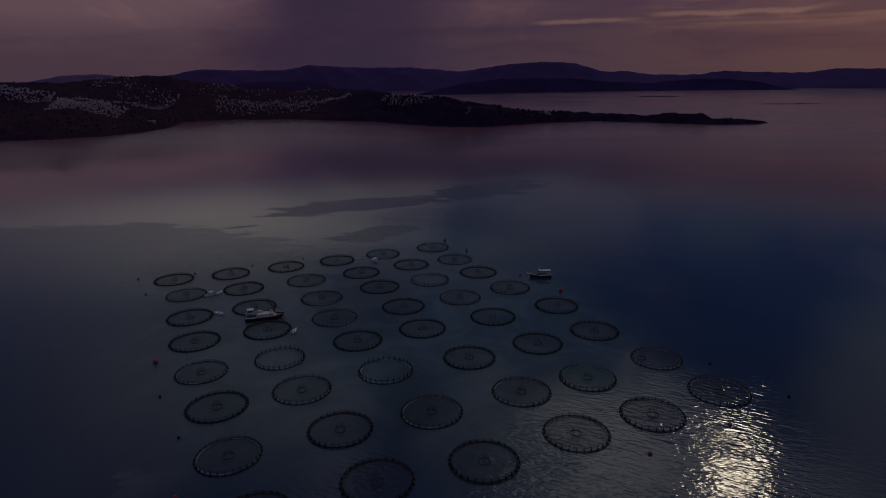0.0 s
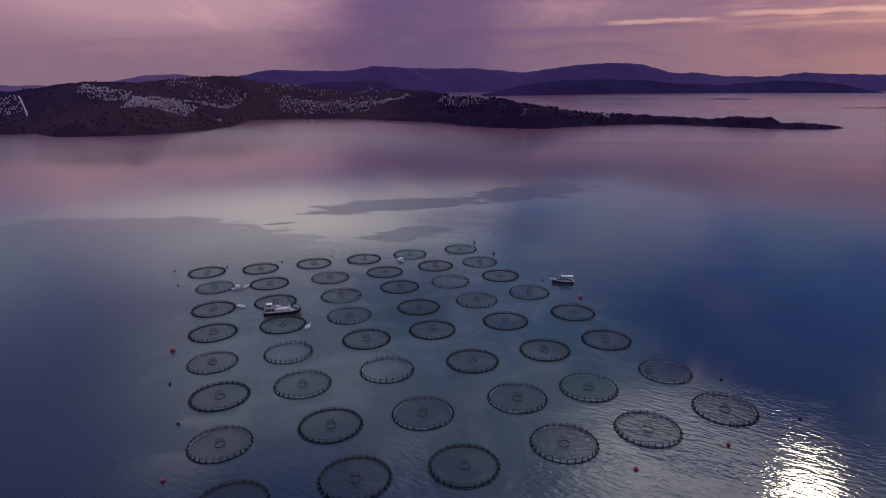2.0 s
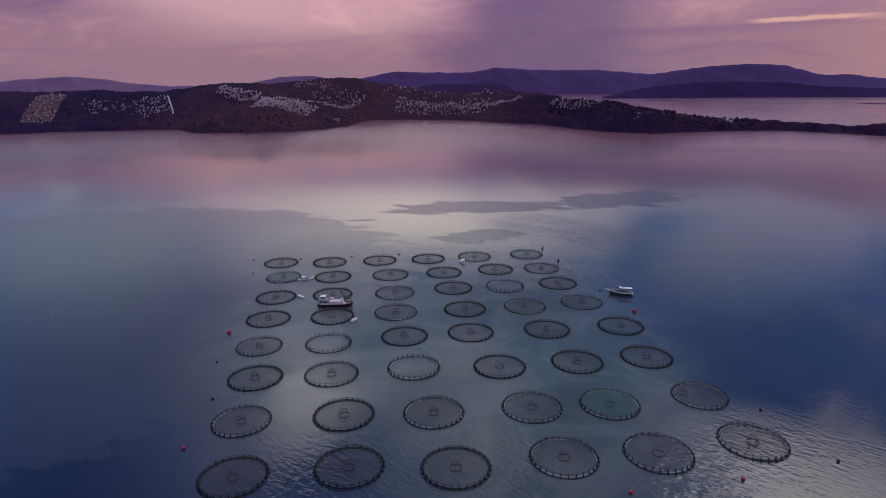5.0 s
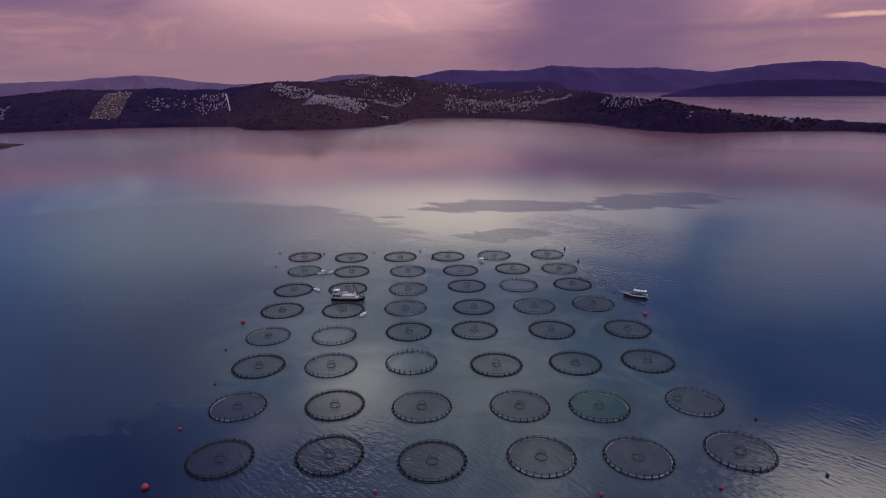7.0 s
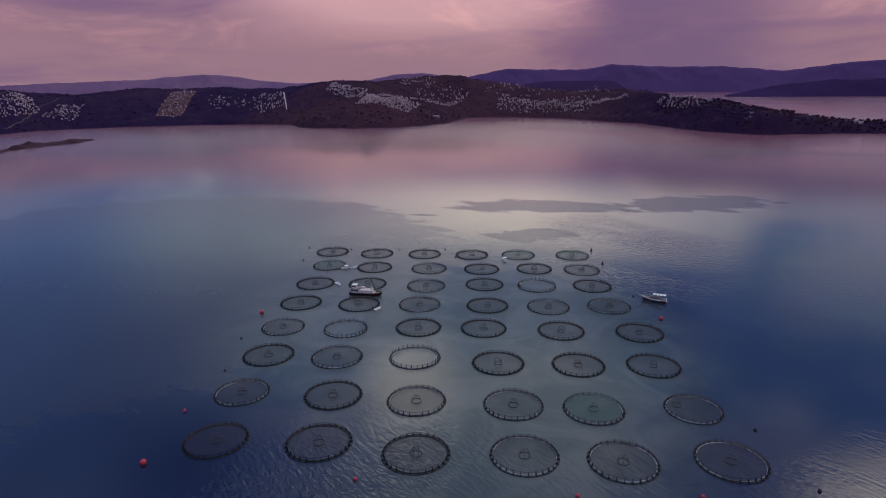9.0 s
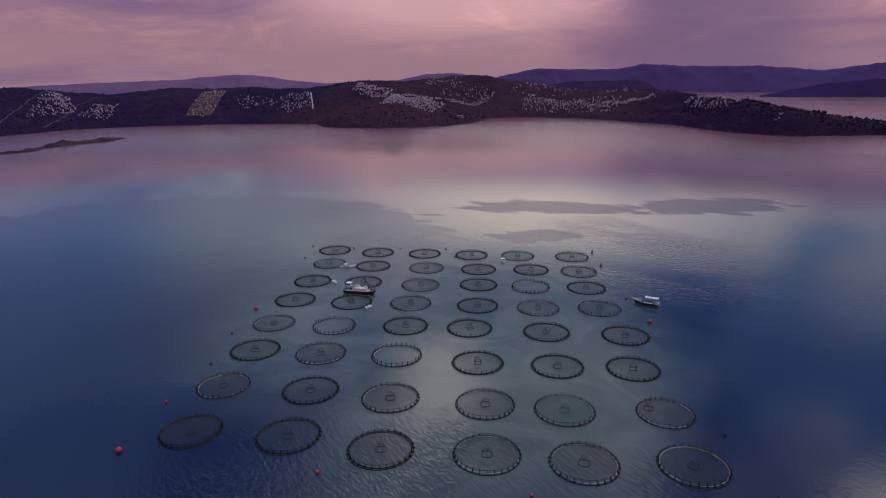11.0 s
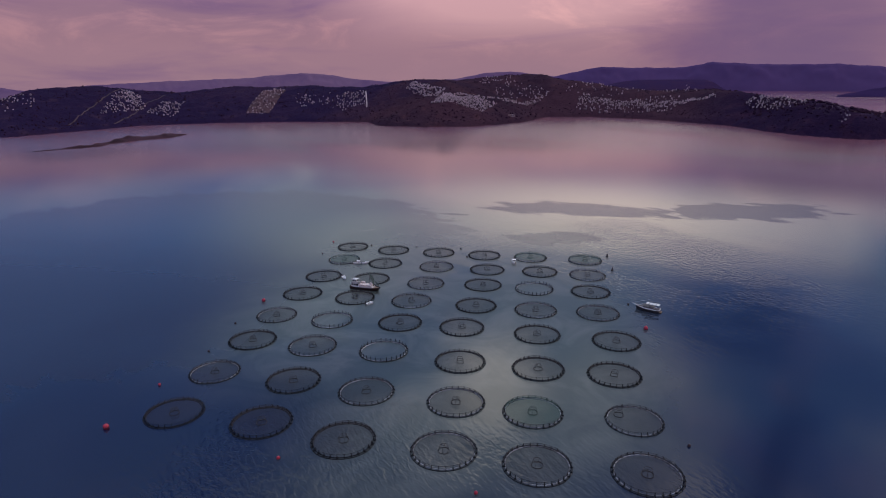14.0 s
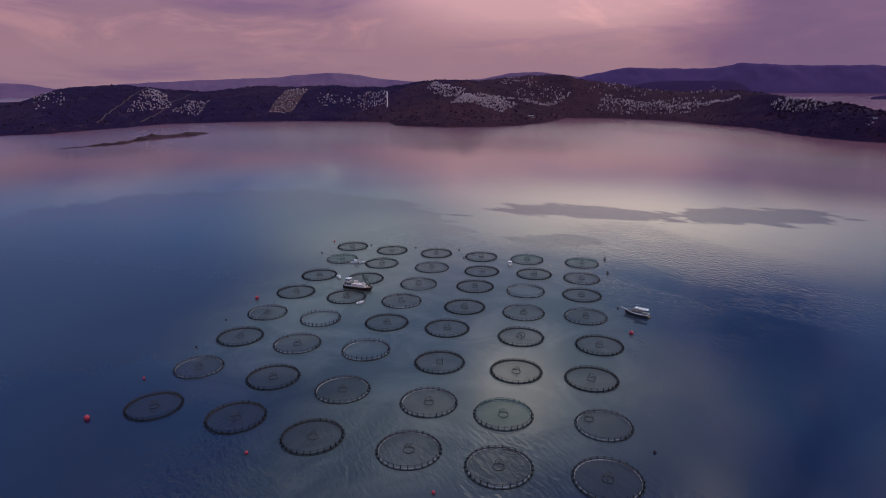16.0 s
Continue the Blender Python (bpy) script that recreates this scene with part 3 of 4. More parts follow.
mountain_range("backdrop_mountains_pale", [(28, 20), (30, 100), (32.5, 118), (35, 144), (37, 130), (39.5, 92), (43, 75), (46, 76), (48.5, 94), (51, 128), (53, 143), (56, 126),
               (58, 110), (62.5, 98), (67, 84), (70, 72), (74.5, 40), (77, 80), (86, 90), (95, 60)], 4600, 4790, 4860, RANGE_PALE, "mountains coloured pale mauve for thicker haze", 31)
mountain_range("backdrop_island", [(-23.1, 0), (-21.9, 16), (-20.3, 48), (-17.9, 66), (-15.4, 68), (-11.9, 43), (-8.3, 57), (-5.4, 78), (-2.5, 84), (1.5, 81), (4.5, 58), (7.0, 27), (8.6, 2)],
               4180, 4330, 4450, ISLAND, "dark violet island across the open water", 41, ((-25, 0), (-15, 60), (-5, 300), (2, 500), (9, 680)))


def low_islet(name, line, width, height, mat, label, seed, taper=(1.0, 1.0)):
    """A low strip of rock along a line of places."""
    pts = np.array(line, float)
    s = np.linspace(0, len(pts) - 1, 70)
    cx, cy = np.interp(s, range(len(pts)), pts[:, 0]), np.interp(s, range(len(pts)), pts[:, 1])
    tx, ty = np.gradient(cx), np.gradient(cy)
    n = np.hypot(tx, ty)
    swell = np.sin(np.linspace(0.02, 0.99, 70) * math.pi) ** 0.5 * (0.8 + 0.18 * np.sin(s * 5.1 + seed) + 0.1 * np.sin(s * 11.7)) * np.linspace(*taper, 70)
    rows = []
    for k in np.linspace(-1, 1, 11):
        w = width * swell * (1 + 0.15 * np.sin(s * 9 + k * 3))
        x, y = cx - ty / n * k * w, cy + tx / n * k * w
        rows.append(np.stack((x, y, height * swell * (1 - abs(k) ** 1.6) * (1 + 0.3 * ripples(x, y, 22, seed)) - 0.3), axis=-1))
    return tagged(grid_mesh(name, rows, mat), label, "islet", kind="structure")


low_islet("ground_islet", [(-975, 345), (-985, 440), (-1040, 510), (-1042, 570), (-1075, 648)], 19, 7.5, ROCK, "low dark rocky islet off the shore", 3, (0.4, 1.5))
low_islet("ground_skerry", [(650, 3000), (740, 2990), (845, 2970)], 14, 4.5, ISLAND, "thin dark skerry on the open water", 5)
low_islet("ground_reef", [(900, 2215), (1000, 2205), (1100, 2198)], 8, 2.6, ISLAND, "thin dark reef on the open water", 7)


# ---- scrub and trees on the hills ----
def leafy_clumps():
    rng = np.random.RandomState(5)
    ico = bmesh.new()
    bmesh.ops.create_icosphere(ico, subdivisions=1, radius=1.0)
    ico.verts.ensure_lookup_table()
    base = np.array([v.co for v in ico.verts])
    tri = np.array([[v.index for v in f.verts] for f in ico.faces])
    ico.free()
    bear = np.radians(rng.uniform(-21, 84, 26000))
    r = rng.uniform(1120, 2150, 26000)
    x, y = ORIGIN[0] - np.sin(bear) * r, ORIGIN[1] + np.cos(bear) * r
    d = coast_distance(x, y)
    thick = ripples(x, y, 130, 9) + rng.uniform(-0.7, 0.7, len(x))
    ok = (d > 6) & ((thick > -0.1) | (d < 60)) & (d < 620)
    k = rng.rand(420)
    grove = np.stack((-270 + 460 * k + rng.uniform(-14, 14, 420), np.interp(k, (0, 0.47, 0.8, 1), (1575, 1405, 1430, 1490)) + rng.uniform(-34, 34, 420)), -1)
    x, y, d = (np.concatenate((q[ok][:4500], g)) for q, g in ((x, grove[:, 0]), (y, grove[:, 1]), (d, coast_distance(grove[:, 0], grove[:, 1]))))
    x, y = x[d > 6], y[d > 6]
    z = land_height(x, y)
    size = rng.uniform(0.8, 1.7, len(x)) * np.where(rng.rand(len(x)) < 0.12, 1.5, 1.0) * np.where(np.arange(len(x)) >= 4490, 1.6, 1.0)
    pts = base[None] * (1 + rng.uniform(-0.35, 0.35, (len(x), len(base), 1))) * np.stack((size * 1.15, size * 1.15, size * rng.uniform(0.7, 1.35, len(x))), -1)[:, None]
    pts += np.stack((x, y, z + size * 0.45), -1)[:, None]
    faces = tri[None] + (np.arange(len(x)) * len(base))[:, None, None]
    me = bpy.data.meshes.new("scrub")
    me.from_pydata(pts.reshape(-1, 3).tolist(), [], faces.reshape(-1, 3).tolist())
    me.materials.append(BUSH)
    tagged(new("scrub", me), "dark evergreen scrub and low trees over the hills", "scrub", kind="stuff")


leafy_clumps()


# ---- towns ----
# quarters: four corners of the plan (foot, top, top, foot), rows up the slope, houses in a row, share kept
QUARTERS = [
    ((-1481, 637), (-1695, 776), (-1607, 791), (-1510, 760), 14, 11, 0.62),
    ((-1478, 749), (-1538, 820), (-1524, 875), (-1418, 788), 7, 10, 0.65),
    ((-1340, 950), (-1470, 1105), (-1440, 1145), (-1285, 980), 14, 7, 0.5),
    ((-1163, 1111), (-1282, 1228), (-1230, 1268), (-1121, 1183), 10, 9, 0.5),
    ((-1292, 1073), (-1364, 1131), (-1287, 1222), (-1172, 1120), 7, 16, 0.22),
    ((-1100, 1309), (-1132, 1378), (-934, 1290), (-894, 1219), 8, 26, 0.55),
    ((-879, 1179), (-883, 1228), (-817, 1363), (-771, 1238), 10, 30, 0.72),
    ((-876, 1218), (-888, 1234), (-843, 1619), (-830, 1598), 3, 44, 0.7),
    ((-1006, 1519), (-1057, 1625), (-1010, 1688), (-959, 1612), 5, 10, 0.3),
    ((-918, 1440), (-976, 1639), (-841, 1648), (-829, 1627), 8, 16, 0.22),
    ((-719, 1600), (-760, 1675), (-485, 1726), (-451, 1635), 7, 30, 0.5),
    ((-754, 1664), (-753, 1697), (-375, 1674), (-370, 1659), 3, 50, 0.75),
    ((-803, 1684), (-813, 1774), (-720, 2442), (-448, 1807), 9, 26, 0.3),
    ((-275, 1577), (-259, 1609), (-45, 1455), (-50, 1357), 7, 26, 0.62),
    ((-45, 1352), (-45, 1412), (150, 1478), (140, 1458), 5, 26, 0.8),
    ((-1503, 437), (-1780, 510), (-1610, 539), (-1495, 502), 8, 8, 0.3)]


def house_sites():
    rng = random.Random(11)
    sites = []
    for a, b, c, d, rows, count, share in QUARTERS:
        rows, count, share = round(rows * 1.5), round(count * 1.7), share * 0.78
        for i in range(rows):
            for j in range(count):
                if rng.random() > share:
                    continue
                u, v = (i + rng.uniform(-0.2, 0.2)) / max(rows - 1, 1), (j + rng.uniform(-0.25, 0.25)) / max(count - 1, 1)
                x = (a[0] * (1 - u) + b[0] * u) * (1 - v) + (d[0] * (1 - u) + c[0] * u) * v
                y = (a[1] * (1 - u) + b[1] * u) * (1 - v) + (d[1] * (1 - u) + c[1] * u) * v
                if coast_distance(np.array([x]), np.array([y]))[0] < 22:
                    continue
                z = float(land_height(np.array([x]), np.array([y]))[0])
                sites.append((x, y, z, math.atan2(y - 30, x - 100) + rng.uniform(-0.35, 0.35), rng.uniform(0.75, 1.2), rng.random()))
    return sites


def make_house(w, d, h, upper):
    """A cube-like whitewashed house with a parapet roof, a set-back upper storey, windows and a door."""
    home = empty("house", "small whitewashed flat-roofed house on the hillside", "house", group="houses of the shore town")
    bm = bmesh.new()
    box(bm, (d, w, h + 1.8), (0, 0, h / 2 - 0.9), bevel=0.12)
    if upper:
        box(bm, (d * 0.55, w * 0.5, 1.8), (d * 0.16, w * 0.15, h + 0.9), bevel=0.1)
    part("wall", bm, WHITEWASH, home)
    bm = bmesh.new()
    for sx, sy, ax, ay in ((d, 0.3, 0, w / 2 - 0.15), (d, 0.3, 0, 0.15 - w / 2), (0.3, w - 0.6, d / 2 - 0.15, 0), (0.3, w - 0.6, 0.15 - d / 2, 0)):
        box(bm, (sx, sy, 0.5), (ax, ay, h + 0.25))
    part("roof", bm, ROOF_GREY, home)
    for k in range(3):
        bm = bmesh.new()
        box(bm, (0.12, 1.0, 1.1), (-d / 2 - 0.02, (k - 1) * w * 0.3, h * 0.6), bevel=0.03)
        part("window" if k != 1 else "door", bm, PANE, home)
    return home


SITES = house_sites()
SITES.sort(key=lambda s: math.hypot(s[0], s[1]))
kinds = [make_house(8.4, 5.5, 2.6, True), make_house(10.0, 5.5, 3.4, False), make_house(7.4, 6.0, 2.6, False), make_house(9.4, 6.0, 3.6, True)]
placed = set()
for n, (x, y, z, turn, size, pick) in enumerate(SITES[:280]):
    k = int(pick * 4) % 4
    m = Matrix.Translation((x, y, z)) @ Matrix.Rotation(turn, 4, "Z") @ Matrix.Diagonal((*(0.32 * q for q in (size, size * 0.9, 1.5)), 1))
    if k in placed:
        copy_thing(kinds[k], m)
    else:
        placed.add(k)
        kinds[k].matrix_basis = m


def far_town():
    bm_pts, bm_faces = [], []
    for x, y, z, turn, size, pick in SITES[280:]:
        w, d, h = 2.7 * size, 2.5 * size, (1.9 if pick < 0.6 else 3.0) * size
        c, s = math.cos(turn), math.sin(turn)
        at = len(bm_pts)
        for sx, sy, hz in ((d, w, h), (d * 0.5, w * 0.5, h + 1.1)) if pick > 0.4 else ((d, w, h),):
            at = len(bm_pts)
            for zz in (-1.6, hz):
                for px, py in ((-1, -1), (1, -1), (1, 1), (-1, 1)):
                    bm_pts.append((x + c * px * sx / 2 - s * py * sy / 2, y + s * px * sx / 2 + c * py * sy / 2, z + zz))
            for f in ((4, 5, 6, 7), (0, 1, 5, 4), (1, 2, 6, 5), (2, 3, 7, 6), (3, 0, 4, 7)):
                bm_faces.append([at + q for q in f])
    me = bpy.data.meshes.new("hill_town")
    me.from_pydata(bm_pts, [], bm_faces)
    me.materials.append(TOWN_WALL)
    tagged(new("hill_town", me), "many small pale houses far up the hills", "town", kind="stuff")


far_town()


def long_building(x, y, turn, w, d, h):
    """A low white building by the shore, with a flat roof and a row of dark openings."""
    z = float(land_height(np.array([x]), np.array([y]))[0])
    b = empty("waterfront_building", "long low white building on the headland", "building", (x, y, z), turn)
    part("wall", box(bmesh.new(), (d, w, h + 1.5), (0, 0, h / 2 - 0.75), bevel=0.1), WHITEWASH, b)
    part("roof", box(bmesh.new(), (d + 0.6, w + 0.6, 0.3), (0, 0, h + 0.15), bevel=0.06), WHITEWASH, b)
    for k in range(6):
        part("window", box(bmesh.new(), (0.12, w / 9, h * 0.4), (-d / 2 - 0.03, (k - 2.5) * w / 6.4, h * 0.45)), PANE, b)
    return b


def ground_strip(name, line, width, mat, label, category, lift=0.7):
    """A ribbon laid over the slope, such as a road or a cleared plot."""
    pts = np.array(line, float)
    s = np.linspace(0, len(pts) - 1, 60)
    cx, cy = np.interp(s, range(len(pts)), pts[:, 0]), np.interp(s, range(len(pts)), pts[:, 1])
    tx, ty = np.gradient(cx), np.gradient(cy)
    n = np.hypot(tx, ty)
    rows = []
    for k in np.linspace(-1, 1, 2 + int(width / 5)):
        x, y = cx - ty / n * k * width / 2, cy + tx / n * k * width / 2
        rows.append(np.stack((x, y, land_height(x, y) + lift), -1))
    return tagged(grid_mesh(name, rows, mat), label, category, kind="structure")


long_building(-738, 1315, math.atan2(1285, -838), 15.0, 5.0, 3.2)
ground_strip("road_1", [(-1399, 635), (-1510, 746), (-1611, 863)], 3.4, TRACK, "pale straight road climbing the hillside", "road")
ground_strip("road_3", [(-1381, 531), (-1531, 641), (-1690, 770)], 3.0, TRACK, "pale dirt track up the dark hillside", "road")
# the next-to-last ribbon, in wall stucco, stands in for a row of white buildings
ground_strip("road_2", [(-1110, 1172), (-1121, 1183), (-1225, 1273)], 3.2, TOWN_WALL, "pale straight strip standing for a row of white houses", "road")
ground_strip("terrain_plot", [(-1312, 965), (-1450, 1120)], 62, EARTH, "bare terraced earth plot with rows of new houses", "plot")


# ---- fish cages ----
RADIUS = 10.3


def cage_meshes():
    bm = bmesh.new()
    ring(bm, RADIUS - 0.15, 0.17, 0.05, 80)
    outer = bm
    bm = bmesh.new()
    ring(bm, RADIUS - 0.9, 0.18, 0.06, 80)
    inner = bm
    bm = bmesh.new()
    ring(bm, RADIUS - 0.75, 0.04, 1.2, 80, 6)
    rail = bm
    bm = bmesh.new()
    box(bm, (1.15, 0.26, 0.24), (RADIUS - 0.5, 0, 0.2), bevel=0.05)
    rod(bm, (RADIUS - 0.7, 0, 0.2), (RADIUS - 0.75, 0, 1.35), 0.09, sides=6)
    rod(bm, (RADIUS - 0.05, 0, 0.3), (RADIUS - 0.73, 0, 1.0), 0.07, sides=5)
    post = bm
    bm = bmesh.new()
    rows = []
    for z in (0.15, 1.1):
        rows.append([bm.verts.new(((RADIUS - 0.78) * math.cos(a), (RADIUS - 0.78) * math.sin(a), z)) for a in (k * math.tau / 80 for k in range(80))])
    for k in range(80):
        bm.faces.new((rows[0][k], rows[0][(k + 1) % 80], rows[1][(k + 1) % 80], rows[1][k]))
    collar = bm

    def roof():
        bm = bmesh.new()
        rows = []
        for r, z in ((RADIUS - 0.76, 1.15), (7.0, 0.95), (4.2, 1.15), (2.2, 1.6), (1.3, 1.85)):
            rows.append([bm.verts.new((r * math.cos(a), r * math.sin(a), z)) for a in (k * math.tau / 48 for k in range(48))])
        for p, q in zip(rows, rows[1:]):
            for k in range(48):
                bm.faces.new((p[k], p[(k + 1) % 48], q[(k + 1) % 48], q[k]))
        bm.faces.new(rows[-1])
        return bm
    return outer, inner, rail, post, collar, roof


def frame_round(bm):
    """Floating hexagonal stand that carries the bird net."""
    ring(bm, 1.75, 0.09, 0.12, 18, 6)
    ring(bm, 1.25, 0.06, 1.8, 18, 6)
    for k in range(6):
        a = k * math.tau / 6
        rod(bm, (1.75 * math.cos(a), 1.75 * math.sin(a), 0.1), (1.25 * math.cos(a), 1.25 * math.sin(a), 1.8), 0.04, sides=6)
    for k in range(3):
        a = k * math.tau / 6
        rod(bm, (-1.25 * math.cos(a), -1.25 * math.sin(a), 1.8), (1.25 * math.cos(a), 1.25 * math.sin(a), 1.8), 0.04, sides=6)
    return bm


def frame_square(bm):
    for z, w in ((0.12, 1.3), (1.9, 1.0)):
        c = [(-w, -w), (w, -w), (w, w), (-w, w)]
        for p, q in zip(c, c[1:] + c[:1]):
            rod(bm, (*p, z), (*q, z), 0.085, sides=6)
    for sx, sy in ((-1, -1), (1, -1), (1, 1), (-1, 1)):
        rod(bm, (1.3 * sx, 1.3 * sy, 0.1), (sx, sy, 1.9), 0.07, sides=6)
    return bm


def tall_post():
    """Stanchion of a stripped cage, with its rail socket standing proud."""
    bm = bmesh.new()
    box(bm, (1.1, 0.3, 0.22), (RADIUS - 0.5, 0, 0.2), bevel=0.05)
    rod(bm, (RADIUS - 0.65, 0, 0.2), (RADIUS - 0.65, 0, 1.75), 0.15, 0.12, sides=6)
    return bm


def make_cage(netting, stand, glint_or_wear, label, adrift=(0, 0, 0)):
    outer, inner, rail, post, collar, roof = cage_meshes()
    if not netting:
        post = tall_post()
    cage = empty("fish_cage", label, "fish cage", group="cages of the fish farm")
    part("outer_pipe", outer, PIPE, cage, smooth=True)
    part("inner_pipe", inner, PIPE_GLINT if glint_or_wear else PIPE, cage, "pipe with pale glints put into its colour" if glint_or_wear else "", smooth=True)
    part("handrail", rail, PIPE, cage, smooth=True)
    first = part("stanchion", post, POST, cage)
    for k in range(1, 28):
        shared("stanchion", first.data, cage).matrix_basis = Matrix.Rotation(k * math.tau / 28, 4, "Z")
    part("collar_net", collar, NET_COLLAR if glint_or_wear else NET_GREY, cage)
    if netting:
        part("bird_net", roof(), netting, cage, smooth=True)
    if stand:
        part("net_stand", stand(bmesh.new()), STAND, cage).location = adrift
    return cage


CAGES = [
    [(-147.6, 303.5), (-120.6, 315.3), (-93.9, 330.0), (-67.4, 343.9), (-42.4, 358.7), (-13.4, 375.5)],
    [(-128.8, 280.5), (-103.2, 291.5), (-74.5, 306.4), (-47.6, 321.2), (-21.9, 337.8), (2.5, 349.7)],
    [(-112.2, 251.5), (-87.2, 265.7), (-58.4, 279.9), (-32.7, 298.1), (-7.9, 310.8), (17.4, 325.8)],
    [(-97.0, 225.8), (-70.9, 239.5), (-45.3, 255.1), (-16.1, 271.2), (10.0, 285.0), (34.7, 301.2)],
    [(-81.2, 199.3), (-55.8, 212.6), (-29.1, 231.1), (-3.8, 245.5), (26.5, 261.0), (56.3, 276.8)],
    [(-64.3, 175.7), (-39.4, 189.0), (-12.6, 205.2), (17.9, 218.4), (45.0, 233.4), (69.8, 247.9)],
    [(-48.7, 149.4), (-19.6, 165.3), (7.6, 177.7), (37.2, 193.1), (61.3, 205.0), (89.6, 222.5)],
    [(-31.1, 124.9), (-3.2, 141.1), (25.4, 152.3), (53.1, 168.7), (78.6, 181.2), (104.9, 198.1)]]
PLAIN = make_cage(NET_GREY, frame_round, False, "round black plastic fish cage with grey bird net")
SQUARE = make_cage(NET_GREY, frame_square, False, "round black fish cage with square net stand")
GLINTING = make_cage(NET_GREY, frame_round, True, "round fish cage with pale glints painted on its inner pipe")
GREEN = make_cage(NET_GREEN, frame_round, True, "round fish cage covered by a greenish bird net")
ADRIFT = make_cage(NET_GREY, frame_round, True, "round fish cage with glints painted on its pipe and drifted net stand", (-6.0, 0, 0))
BARE = make_cage(None, None, True, "empty round fish cage without net, bare handrail posts")
# one letter a cage: p plain, s square stand, w painted glints on the inner pipe, g green net, b bare, o stand adrift
LAYOUT = ["pppsgg", "gpwspw", "pswpbp", "pswpww", "wbpssp", "pwbsps", "wpwwgo", "pppwww"]
KINDS = {"p": PLAIN, "s": SQUARE, "w": GLINTING, "g": GREEN, "b": BARE, "o": ADRIFT}
# cages of a smaller ring: row and place in it
SMALLER = {(1, 0): 0.95, (4, 0): 0.93, (4, 1): 0.95, (6, 0): 0.94, (6, 5): 0.93, (7, 0): 0.96}
settled = set()
spin = random.Random(4)
for row, (letters, line) in enumerate(zip(LAYOUT, CAGES)):
    for place, (letter, (x, y)) in enumerate(zip(letters, line)):
        m = Matrix.Translation((x, y, 0)) @ Matrix.Rotation(0.0 if letter == "o" else spin.uniform(0, 6.28), 4, "Z") @ Matrix.Scale(SMALLER.get((row, place), 1.0), 4)
        if letter in settled:
            copy_thing(KINDS[letter], m @ Matrix.Diagonal((*(1 / q for q in KINDS[letter].scale), 1)))
        else:
            settled.add(letter)
            KINDS[letter].matrix_basis = m


# ---- buoys ----
def make_buoy(name, r, mat, label, group):
    b = empty(name, label, "buoy", group=group)
    part("float", ball(bmesh.new(), r, (0, 0, r * 0.55), 1.15), mat, b, smooth=True)
    bm = bmesh.new()
    ring(bm, r * 1.0, r * 0.09, r * 0.5, 24, 6)
    part("band", bm, DARK_BUOY, b)
    bm = bmesh.new()
    rod(bm, (0, 0, r * 1.6), (0, 0, r * 2.0), r * 0.16, r * 0.1)
    part("eye", bm, STEEL, b)
    return b


def spread_buoys(kind, places):
    for k, (x, y) in enumerate(places):
        m = Matrix.Translation((x, y, 0))
        if k:
            copy_thing(kind, m)
        else:
            kind.matrix_basis = m


spread_buoys(make_buoy("mooring_buoy", 0.95, RED, "large red plastic mooring buoy", "red mooring buoys"), [(-39, 105.8), (-103, 206), (60.2, 297.6)])
spread_buoys(make_buoy("marker_buoy", 0.55, RED, "small red marker buoy", "small red buoys"),
             [(-54.8, 130.5), (18.2, 133.2), (-167.9, 303.1), (73, 159.5), (101.2, 176.9)])
spread_buoys(make_buoy("anchor_buoy", 0.48, DARK_BUOY, "dark weathered anchor buoy", "dark anchor buoys"),
             [(-141.3, 314.4), (-114.4, 330.7), (-88.8, 346.2), (-73.6, 334.2), (-150.4, 280.2), (-87.1, 180.7), (108.6, 219.8), (40.5, 321.6), (127.1, 196.3), (-68, 157.2)])


def make_spar(r, h):
    b = empty("spar_buoy", "dark upright marker buoy with a top mark", "buoy", group="dark marker buoys")
    part("float", ball(bmesh.new(), r, (0, 0, r * 0.4), 0.8), DARK_BUOY, b, smooth=True)
    part("pole", rod(bmesh.new(), (0, 0, r * 0.8), (0, 0, h), 0.12), DARK_BUOY, b)
    part("top_mark", rod(bmesh.new(), (0, 0, h), (0, 0, h + 0.7), 0.4, 0.4), DARK_BUOY, b)
    return b


spread_buoys(make_spar(0.75, 1.2), [(-7, 392), (8.7, 367.8)])


# ---- boats ----
def hull_mesh(length, beam, depth, sheer=0.35, draft=0.35, stern=0.8, bow=0.55):
    """A boat's shell: bow along +x, waterline at z = 0."""
    bm = bmesh.new()
    rows = []
    for i in range(17):
        t = i / 16
        wide = beam / 2 * (stern + (1 - stern) * min(t / 0.35, 1)) * (1 - max((t - bow) / (1 - bow), 0) ** 2.1)
        wide = max(wide, 0.02)
        top = depth * (1 + sheer * max(t - 0.35, 0) ** 1.6 * 2) + 0.06 * depth * max(0.2 - t, 0) * 5
        x = (t - 0.5) * length
        rake = 0.07 * length * max(t - 0.8, 0) * 5
        row = []
        for k, (w, z) in enumerate(((1.0, 1.0), (0.97, 0.55), (0.9, 0.1), (0.6, -0.5), (0.0, -1.0))):
            row.append((x + rake * (max(z, -0.3)), wide * w, top * z if z > 0 else draft * z))
        rows.append(row)
    verts = []
    for row in rows:
        line = [bm.verts.new(p) for p in row] + [bm.verts.new((p[0], -p[1], p[2])) for p in reversed(row[:-1])]
        verts.append(line)
    for p, q in zip(verts, verts[1:]):
        for k in range(len(p) - 1):
            bm.faces.new((p[k], q[k], q[k + 1], p[k + 1]))
    bm.faces.new(list(reversed(verts[0])))
    return bm, [(r[0][0], r[0][1], r[0][2]) for r in rows]


